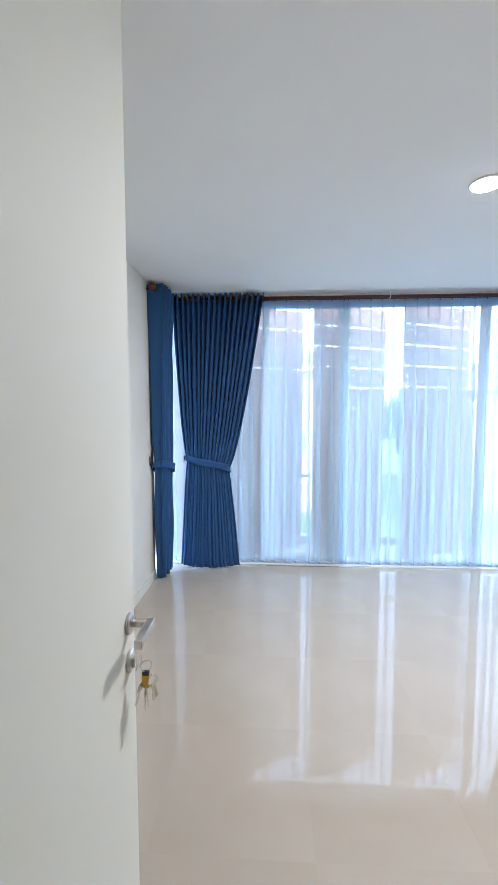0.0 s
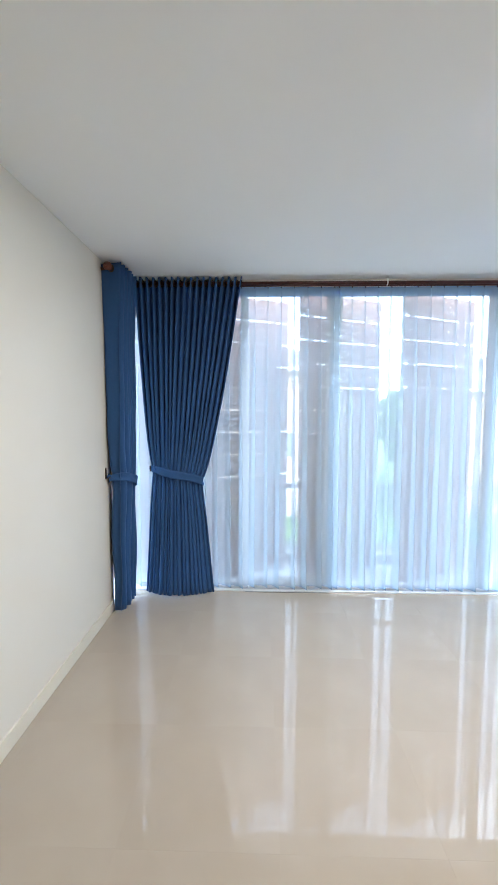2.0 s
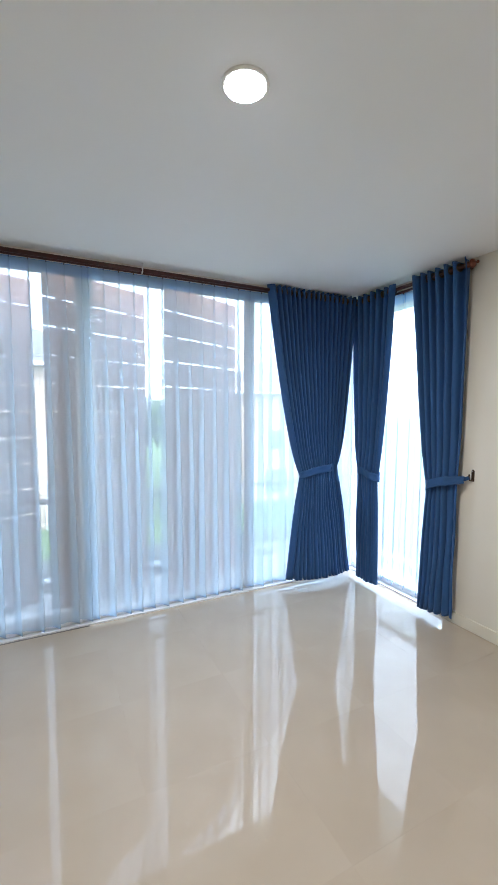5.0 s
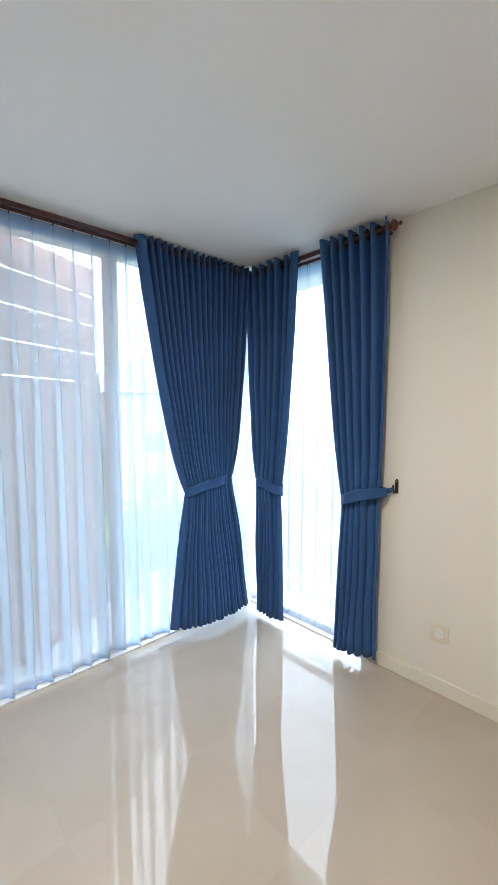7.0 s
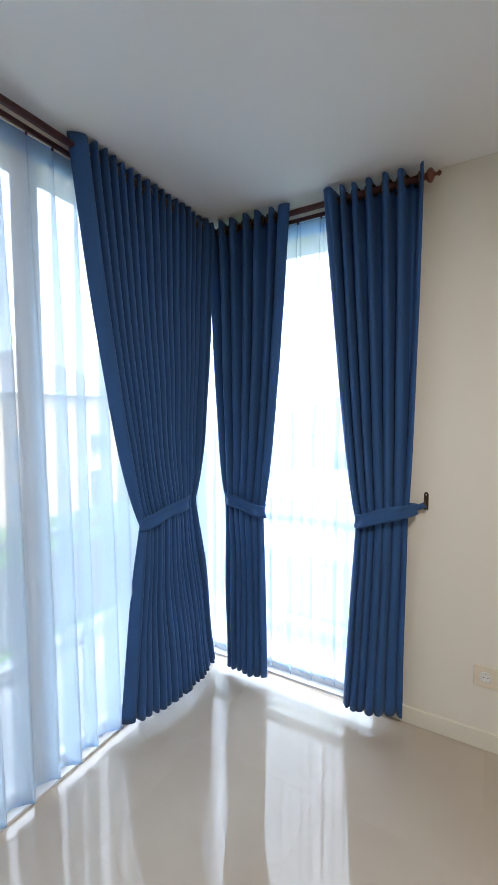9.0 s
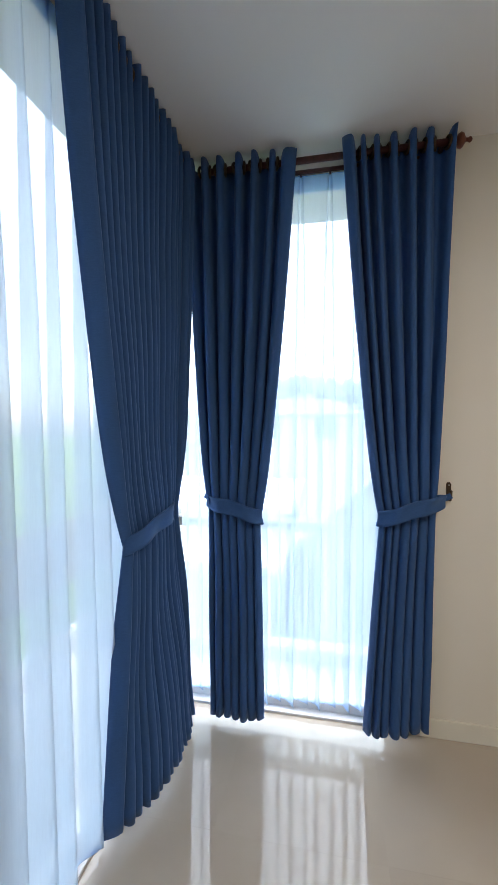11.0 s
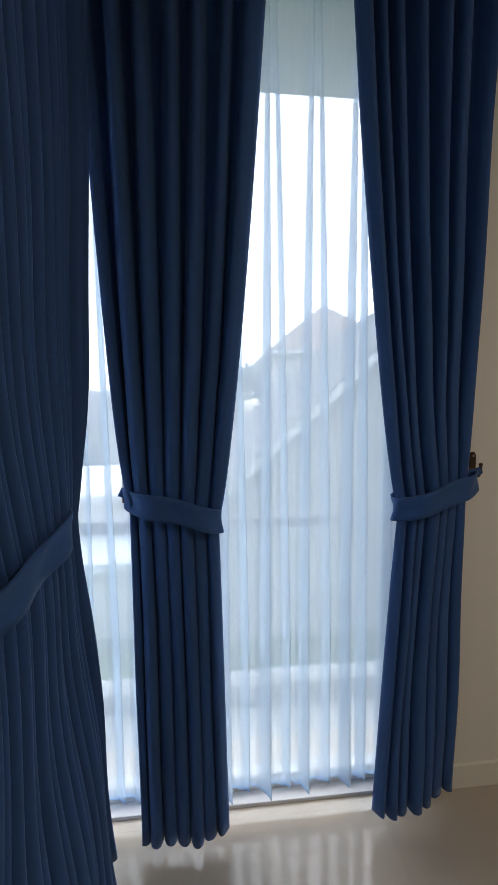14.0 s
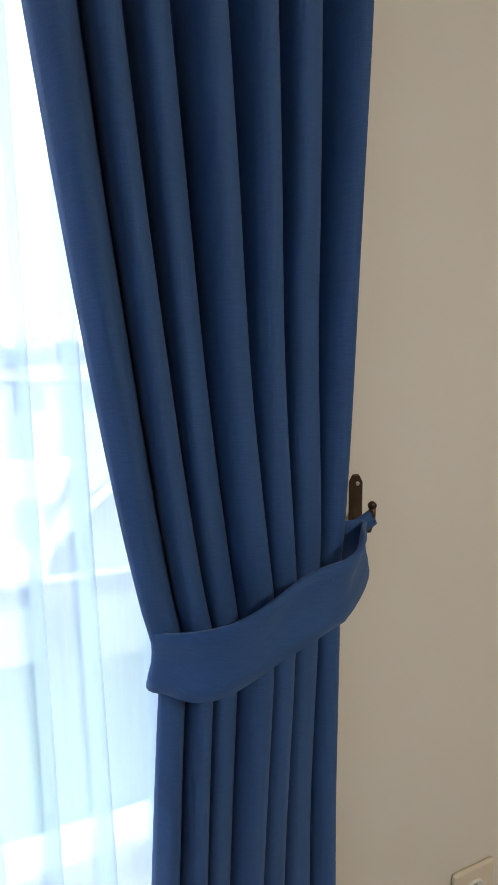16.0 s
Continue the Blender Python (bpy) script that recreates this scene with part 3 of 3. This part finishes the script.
def hook(at, out, side, label="dark bronze tieback hook screwed to the wall"):
    """A wall hook: a bevelled upright plate and a curled arm."""
    thing = tagged(empty("tieback_hook", at), label, "hook", "tieback hooks")
    o, s, u = Vector(out), Vector(side), Vector((0, 0, 1))
    bm = bmesh.new()
    prof = [(-0.011, -0.042), (0.011, -0.042), (0.011, 0.035), (0.005, 0.045), (-0.005, 0.045), (-0.011, 0.035)]
    fa = [bm.verts.new((x, 0, z)) for x, z in prof]
    fb = [bm.verts.new((x * 0.82, 0.006, z * 0.96)) for x, z in prof]
    bm.faces.new(fa)
    bm.faces.new(list(reversed(fb)))
    for k in range(6):
        bm.faces.new((fa[k], fb[k], fb[(k + 1) % 6], fa[(k + 1) % 6]))
    bmesh.ops.recalc_face_normals(bm, faces=bm.faces)
    m = Matrix((s, o, u)).transposed().to_4x4()
    bmesh.ops.transform(bm, matrix=m, verts=bm.verts)
    part("plate", bm, M_BRONZE, thing)
    bm = lathe([(0.0032, 0.005), (0.0032, 0.0072), (0.0018, 0.0082)], pose(0, 0, 0.032, -90, 0, 0), 12)
    bmesh.ops.transform(bm, matrix=m, verts=bm.verts)
    part("screw", bm, M_STEEL, thing, "small steel screw head")
    pts = [o * 0.004 - u * 0.03, o * 0.02 - u * 0.034, o * 0.036 - u * 0.03, o * 0.044 - u * 0.014, o * 0.044 + u * 0.008]
    part("arm", tube(pts, 0.005, 10), M_BRONZE, thing, smooth=True)
    bm = bmesh.new()
    bmesh.ops.create_icosphere(bm, subdivisions=2, radius=0.0065, matrix=Matrix.Translation(pts[-1]))
    part("knob", bm, M_BRONZE, thing, smooth=True)
    return thing


hook((XE, 3.108, 1.15), (-1, 0, 0), (0, 1, 0))
hook((XW, 3.93, 1.12), (1, 0, 0), (0, 1, 0))
hook((-0.56, YN + 0.004, 1.11), (0, -1, 0), (1, 0, 0))
hook((3.22, YN + 0.004, 1.11), (0, -1, 0), (1, 0, 0))
hook((XE + 0.004, 4.235, 1.10), (-1, 0, 0), (0, 1, 0))


# ---- voile ----
def sheer(label, place, s0, s1, pitch, ztop, zbot, seed, deep=0.04, lap=0.17, pairs=False):
    """Pinch-pleated voile: at every pleat the cloth laps over itself in a flat Z that widens downwards,
    its front edge standing out towards the room, so that the hem runs in saw teeth."""
    rnd = random.Random(seed)
    thing = tagged(empty("sheer_curtain", place((s0 + s1) / 2, 0, zbot)), label, "sheer curtain", "voile panels")
    inv = thing.location.copy()
    n = max(2, round(abs(s1 - s0) / pitch))
    step = (s1 - s0) / n
    laps = [rnd.uniform(0.75, 1.2) for _ in range(n)]
    outs = [rnd.uniform(0.8, 1.15) for _ in range(n)]
    seat = [rnd.uniform(-0.16, 0.16) for _ in range(n)]
    hang = [rnd.uniform(-0.006, 0.006) for _ in range(n)]
    sway = [rnd.uniform(0, 6.28) for _ in range(n)]
    if pairs:                                    # two folds spring from each pinch, one deep and one slight
        outs = [q * (0.4 if k % 2 else 1.0) for k, q in enumerate(outs)]
    PA, PB, PC = 8, 7, 7
    cols = n * (PA + PB + PC) + 1

    def row(z):
        """Points (s, d) of one level, from first edge to last."""
        g = max(0.0, 1 - (z - zbot) / (ztop - zbot))
        open_ = min(1.0, g * 1.25) ** 0.8
        pts = []
        for k in range(n):
            e = abs(step) * (0.045 + (lap * laps[k] - 0.03) * open_)
            dd = 0.006 + deep * outs[k] * (0.25 + 0.75 * g) * min(1.0, g * 3)
            c = 0.5 + seat[k] * open_ + 0.03 * math.sin(1.7 * z + sway[k]) * open_
            if pairs:
                c += (-0.38 if k % 2 else 0.38) * (1 - open_)
            e = e / abs(step)
            for i in range(PA):
                f = i / PA
                pts.append((k + f * (c + e), dd * (0.08 + 0.92 * f ** 1.6) + 0.0025 * math.sin(7 * f + sway[k]) * open_))
            for i in range(PB):
                f = i / PB
                pts.append((k + c + e - 2 * e * (f * f * (3 - 2 * f)), dd * (1 - f * 1.15)))
            for i in range(PC):
                f = i / PC
                pts.append((k + c - e + (1 - c + e) * f, dd * (-0.15 + 0.23 * f)))
        pts.append((n, 0.006))
        return [(s0 + step * q, d) for q, d in pts]

    def strip(levels, lift, wave):
        vs, fs = [], []
        for z in levels:
            low = wave * max(0.0, 1 - (z - zbot) / 0.3)
            for i, (sq, d) in enumerate(row(z)):
                k = min(i // (PA + PB + PC), n - 1)
                vs.append(tuple(place(sq, d + lift, z + low * (hang[k] - 0.22 * max(0.0, d))) - inv))
        for j in range(len(levels) - 1):
            for i in range(cols - 1):
                o = j * cols + i
                fs.append((o, o + 1, o + cols + 1, o + cols))
        me = bpy.data.meshes.new("voile")
        me.from_pydata(vs, [], fs)
        return me

    def levels(za, zb, count):
        return [za + (zb - za) * j / (count - 1) for j in range(count)]

    link("voile", strip(levels(zbot, ztop, 36), 0, 1), M_VOILE, thing, smooth=True)
    link("heading_band", strip(levels(ztop - 0.075, ztop + 0.004, 4), -0.003, 0), M_VOILE_BAND, thing, "denser blue heading tape", True)
    link("hem", strip(levels(zbot, zbot + 0.010, 3), -0.002, 1), M_VOILE_BAND, thing, "narrow stitched hem", True)
    hk = bpy.data.meshes.new("hook")
    bm = box(-0.0025, 0.0025, -0.004, 0.004, -0.008, 0.016)
    bm.to_mesh(hk)
    bm.free()
    hk.materials.append(M_ROD)
    for k in range(0, n, 2 if pairs else 1):
        h = new("hook", hk)
        h.parent = thing
        h.location = place(s0 + step * (k + (1.0 if pairs else 0.5)), 0.012, ztop) - inv
    return thing


def sn(s, d, z):
    return Vector((s, 4.404 - d, z))


def se(s, d, z):
    return Vector((3.490 - d, s, z))


def sw(s, d, z):
    return Vector((-0.775 + d * 0.3, s, z))


V = "pale blue see-through voile hanging in soft pleats "
sheer(V + "before the balcony door", sn, -0.72, 1.06, 0.108, 2.634, 0.06, 11, 0.048)
sheer(V + "before the wide window", sn, 0.99, 3.475, 0.108, 2.634, 0.06, 12, 0.048)
sheer(V + "before the slim window", sw, 4.34, 4.06, 0.10, 2.59, 0.06, 14, 0.02)
rail("slim dark wooden rod carrying the narrow voile", (-0.775, 4.05, 2.605), (-0.775, 4.33, 2.605), 0.010)
sheer(V + "before the side window", se, 4.375, 3.315, 0.066, 2.605, 0.10, 13, 0.042, 0.2, True)

# ---- balcony ----
structure("balcony_slab", box(-3.2, 4.22, YN + T + 0.002, 5.45, -0.30, -0.06, 0.006), M_SLAB, "pale concrete balcony floor", "balcony")
structure("balcony_slab_east", box(XE + T + 0.002, 4.22, 2.2, YN + T, -0.30, -0.06, 0.006), M_SLAB, "pale concrete balcony floor", "balcony")
structure("curb_north", box(-3.2, 4.22, 5.33, 5.45, -0.058, 0.03, 0.006), M_SLAB, "low grey concrete balcony kerb", "kerb")
structure("curb_east", box(4.08, 4.20, 2.2, 5.328, -0.058, 0.03, 0.006), M_SLAB, "low grey concrete balcony kerb", "kerb")
structure("soffit_north", box(-3.2, 4.05, YN + T + 0.002, 4.72, HEAD + 0.002, H + 0.18), M_PLASTER, "white plastered roof overhang", "soffit")
structure("soffit_east", box(XE + T + 0.002, 4.02, 1.2, YN + T, HEAD + 0.002, H + 0.18), M_PLASTER, "white plastered roof overhang", "soffit")
ral = tagged(empty("balcony_railing", (4.14, 5.39, 0)), "glass balcony railing with a grey metal top rail", "railing")
part("top_rail", box(-7.3, 0.03, -0.025, 0.025, 0.755, 0.80, 0.006), M_POST, ral)
part("top_rail", box(-0.025, 0.025, -3.2, -0.028, 0.775, 0.835, 0.006), M_POST, ral)
for i in range(6):
    g = part("glass_panel", box(-7.2 + i * 1.2, -6.02 + i * 1.2, -0.005, 0.005, 0.03, 0.757), M_GLASS, ral)
    g.visible_shadow = False
for i in range(3):
    g = part("glass_panel", box(-0.005, 0.005, -3.1 + i * 1.03, -2.08 + i * 1.03, 0.03, 0.792), M_GLASS, ral)
    g.visible_shadow = False

# ---- sunshade fins ----
slat = bpy.data.meshes.new("slat")
bm = box(0.0, 0.955, -0.004, 0.004, 0.0, 0.2105, 0.002)
bm.to_mesh(slat)
bm.free()
slat.materials.append(M_FIN)
fin = tagged(empty("sunshade_fin", (-1.135, 4.76, 0)), "tall slanted sunshade screen of brown horizontal slats", "sunshade", "balcony sunshades")
for k in range(13):
    o = new("slat", slat)
    o.parent = fin
    o.location = (0, 0, 2.495 - 0.22 * k)
for x in (0.14, 0.80):
    part("post", box(x - 0.02, x + 0.02, 0.0045, 0.04, -0.058, 2.68, 0.003), M_POST, fin)
fin.rotation_euler = (0, 0, radians(25.5))
for i in range(1, 4):
    copy_thing(fin, pose(-1.135 + 0.943 * i, 4.76, 0, 0, 0, 25.5))

# ---- outside ----
structure("ground", box(-150, 150, -60, 220, -3.6, -3.4), M_LAWN, "green lawn and plots around the houses", "ground")
structure("road", box(-80, 80, 11.5, 16.5, -3.398, -3.38), M_ROAD, "grey asphalt street past the houses", "road")


def roof_slope(bm, a, b, c, d, courses):
    """A pitched face a-b at the eaves to d-c at the ridge, in lapped courses."""
    a, b, c, d = (Vector(q) for q in (a, b, c, d))
    up = (b - a).cross(d - a).normalized()
    for i in range(courses):
        t0, t1 = i / courses, (i + 1) / courses
        p0, p1 = a.lerp(d, t0) + up * 0.035, b.lerp(c, t0) + up * 0.035
        q0, q1 = a.lerp(d, t1), b.lerp(c, t1)
        r0, r1 = a.lerp(d, t0), b.lerp(c, t0)
        v = [bm.verts.new(q) for q in (p0, p1, q1, q0, r0, r1)]
        bm.faces.new((v[0], v[1], v[2], v[3]))
        bm.faces.new((v[4], v[5], v[1], v[0]))


def house(at, w, d, eave, ridge, wall_mat, tile, label, windows=(), face=0):
    """A hipped house: walls, lapped roof, windows on the side that faces the room."""
    thing = tagged(empty("house", (at[0], at[1], -3.4)), label, "house", "neighbouring houses")
    part("wall", box(-w / 2, w / 2, -d / 2, d / 2, 0, eave + 3.4), wall_mat, thing)
    e, r, o = eave + 3.4, ridge + 3.4, 0.5
    bm = bmesh.new()
    W, Dp = w / 2 + o, d / 2 + o
    m = min(W, Dp)
    rx, ry = W - m + 0.05, Dp - m + 0.05
    cr = [(-W, -Dp, e), (W, -Dp, e), (W, Dp, e), (-W, Dp, e)]
    rd = [(-rx, -ry, r), (rx, -ry, r), (rx, ry, r), (-rx, ry, r)]
    for i in range(4):
        j = (i + 1) % 4
        roof_slope(bm, cr[i], cr[j], rd[j], rd[i], 14)
    bm.faces.new([bm.verts.new(q) for q in rd])
    part("roof", bm, tile, thing)
    part("fascia", box(-W, W, -Dp, Dp, e - 0.18, e - 0.005), M_WHITEROOF, thing)
    for u, z, ww, hh in windows:
        if face == 0:
            g = part("window", box(u - ww / 2, u + ww / 2, -d / 2 - 0.03, -d / 2 + 0.02, z + 3.4, z + 3.4 + hh), M_WHITEROOF, thing)
            part("window_pane", box(u - ww / 2 + 0.07, u + ww / 2 - 0.07, -d / 2 - 0.045, -d / 2 - 0.031, z + 3.47, z + 3.33 + hh), M_DARKGLASS, g)
        else:
            g = part("window", box(-w / 2 - 0.03, -w / 2 + 0.02, u - ww / 2, u + ww / 2, z + 3.4, z + 3.4 + hh), M_WHITEROOF, thing)
            part("window_pane", box(-w / 2 - 0.045, -w / 2 - 0.031, u - ww / 2 + 0.07, u + ww / 2 - 0.07, z + 3.47, z + 3.33 + hh), M_DARKGLASS, g)
    return thing


WN = [(-2.2, -0.6, 1.3, 1.3), (2.0, -0.6, 1.3, 1.3), (-2.2, -3.0, 1.6, 1.5), (1.8, -3.4, 1.0, 2.1)]
house((-13, 26), 10, 9, 1.9, 4.6, M_CREAM, M_TILE_GREY, "cream two-storey house with grey tiled hip roof", WN)
house((-0.6, 25), 8.4, 9, 3.7, 6.1, M_CREAM, M_TILE_GREY, "cream house with grey tiled roof across the street", WN)
house((14.8, 26), 9, 9, 2.8, 5.3, M_CREAM, M_TILE_HAZY_BROWN, "ochre house with brown tiled hip roof across the street", WN)
house((26, -2.8), 6.4, 6.4, 4.2, 7.2, M_PLASTER, M_TILE_HAZY_BROWN, "pale house with a pointed brown tiled roof")
house((28, 5.5), 8, 7, 2.2, 3.2, M_PLASTER, M_TILE_HAZY_BROWN, "pale house with a low brown tiled roof", [(-1.5, 0.6, 1.4, 1.4), (1.5, 0.6, 1.4, 1.4)], 1)
house((33, 13), 12, 10, 0.5, 3.0, M_PLASTER, M_TILE_GREY, "low pale house with grey roof", [(-2, -2, 1.4, 1.4)], 1)

# next-door house: its gable end faces the side window
gab = tagged(empty("gable_house", (10, -1.6, -3.4)), "pale house with steep gable roof and white verge boards", "house", "neighbouring houses")
RZ, EZ, HWD = 7.9, 2.6, 6.0
bm = bmesh.new()
prof = [(-HWD + 0.4, 0), (HWD - 0.4, 0), (HWD - 0.4, EZ + 0.25), (0, RZ - 0.12), (-HWD + 0.4, EZ + 0.25)]
fa = [bm.verts.new((0.4, y, z)) for y, z in prof]
fb = [bm.verts.new((9.6, y, z)) for y, z in prof]
bm.faces.new(list(reversed(fa)))
bm.faces.new(fb)
for i in range(5):
    j = (i + 1) % 5
    bm.faces.new((fa[i], fa[j], fb[j], fb[i]))
M_GABLE = surface("grey house plaster", (0.40, 0.385, 0.36), (0.48, 0.465, 0.44), 0.85, 1.2, 40, 0.25)
part("wall", bm, M_GABLE, gab)
bm = bmesh.new()
roof_slope(bm, (10, HWD, EZ), (0, HWD, EZ), (0, 0, RZ), (10, 0, RZ), 22)
roof_slope(bm, (0, -HWD, EZ), (10, -HWD, EZ), (10, 0, RZ), (0, 0, RZ), 22)
part("roof", bm, M_TILE_GREY, gab)
for sg in (-1, 1):
    for dx, dz, th, mt in ((-0.03, -0.02, 0.22, M_WHITEROOF), (0.05, -0.24, 0.16, M_POST)):
        bm = bmesh.new()
        q = [(dx, sg * HWD, EZ + dz), (dx, 0, RZ + dz), (dx, 0, RZ + dz - th), (dx, sg * HWD, EZ + dz - th)]
        a = [bm.verts.new(v) for v in q]
        b = [bm.verts.new((v[0] + 0.06, v[1], v[2])) for v in q]
        bm.faces.new(a)
        bm.faces.new(list(reversed(b)))
        for i in range(4):
            bm.faces.new((a[i], b[i], b[(i + 1) % 4], a[(i + 1) % 4]))
        bmesh.ops.recalc_face_normals(bm, faces=bm.faces)
        part("verge_board", bm, mt, gab)

for x, y, w, d, z in ((15, 7.2, 5, 4.5, -0.9), (12.2, 6.6, 3, 3.2, -1.9)):
    cp = tagged(empty("flat_roof_house", (x, y, -3.4)), "small outbuilding with flat white sheet roof", "house", "neighbouring houses")
    part("wall", box(-w / 2, w / 2, -d / 2, d / 2, 0, z + 3.4), M_PLASTER, cp)
    part("roof", box(-w / 2 - 0.3, w / 2 + 0.3, -d / 2 - 0.3, d / 2 + 0.3, z + 3.402, z + 3.6, 0.02), M_WHITEROOF, cp)


def clump(bm, c, r, rnd):
    """A loose tuft: many small leaf-like triangles about a point."""
    for _ in range(26):
        d = Vector((rnd.gauss(0, 1), rnd.gauss(0, 1), rnd.gauss(0, 1))).normalized() * r * rnd.uniform(0.5, 1.0)
        s = r * rnd.uniform(0.22, 0.42)
        q = Euler((rnd.uniform(0, 6), rnd.uniform(0, 6), rnd.uniform(0, 6))).to_matrix()
        vs = [bm.verts.new(Vector(c) + d + q @ Vector(v) * s) for v in ((-1, -0.6, 0), (1, -0.6, 0), (0.5, 0.8, 0.2), (-0.6, 0.9, -0.2))]
        bm.faces.new(vs)


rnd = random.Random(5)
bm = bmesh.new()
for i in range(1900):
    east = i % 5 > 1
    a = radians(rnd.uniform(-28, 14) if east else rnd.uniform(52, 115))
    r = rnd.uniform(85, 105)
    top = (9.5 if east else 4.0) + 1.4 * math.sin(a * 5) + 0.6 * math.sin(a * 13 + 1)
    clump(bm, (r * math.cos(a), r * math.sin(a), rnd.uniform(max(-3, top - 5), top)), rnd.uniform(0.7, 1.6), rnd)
# distance haze is mixed into this colour, much paler than leaves
M_HAZY_WOODS = surface("far woods paled by haze", (0.44, 0.47, 0.47), (0.50, 0.53, 0.53), 0.9, 0.15, 2, 0.2)
tagged(part("far_woods", bm, M_HAZY_WOODS), "low wooded hills along the horizon", "woods", kind="stuff")


def tree(at, h, seed):
    rnd = random.Random(seed)
    thing = tagged(empty("tree", (at[0], at[1], -3.4)), "leafy green garden tree by the street", "tree", "street trees")
    bm = lathe([(0.13, 0), (0.10, h * 0.3), (0.07, h * 0.6), (0.02, h * 0.9)], None, 10)
    tips = []
    for i in range(7):
        a = rnd.uniform(0, 6.28)
        z = h * rnd.uniform(0.35, 0.7)
        tip = (math.cos(a) * h * 0.24, math.sin(a) * h * 0.24, z + h * 0.2)
        tube([(0, 0, z), (tip[0] * 0.5, tip[1] * 0.5, z + h * 0.12), tip], 0.035, 6, bm=bm)
        tips.append(tip)
    part("trunk", bm, M_BARK, thing)
    bm = bmesh.new()
    for t in tips + [(0, 0, h * 0.85)]:
        for _ in range(5):
            clump(bm, (t[0] + rnd.gauss(0, h * 0.06), t[1] + rnd.gauss(0, h * 0.06), t[2] + rnd.gauss(0, h * 0.06)), h * 0.1, rnd)
    part("crown", bm, M_LEAF, thing)


tree((7.0, 21), 6.0, 1)
tree((8.6, 24), 5.4, 3)

# ---- floor tiles ----
TS, GAP = 0.60, 0.0002
tile = bpy.data.meshes.new("tile")
bm = box(GAP / 2, TS - GAP / 2, GAP / 2, TS - GAP / 2, -0.006, 0.0)
bm.to_mesh(tile)
bm.free()
tile.materials.append(M_TILE)


def cut_tile(x0, x1, y0, y1):
    if x1 - x0 < 0.01 or y1 - y0 < 0.01:
        return
    full = abs(x1 - x0 - TS) < 1e-4 and abs(y1 - y0 - TS) < 1e-4
    if full:
        o = new("tile", tile)
        o.location = (x0, y0, 0)
    else:
        o = part("tile", box(x0 + GAP / 2, x1 - GAP / 2, y0 + GAP / 2, y1 - GAP / 2, -0.006, 0.0), M_TILE)
    o.parent = floor


TX0, TY0 = 1.67 - 5 * TS, 2.83 - 4 * TS
for i in range(9):
    for j in range(-4, 8):
        x0, y0 = TX0 + i * TS, TY0 + j * TS
        cut_tile(max(x0, XW), min(x0 + TS, XE + 0.006), max(y0, -1.3), min(y0 + TS, YN + 0.006))
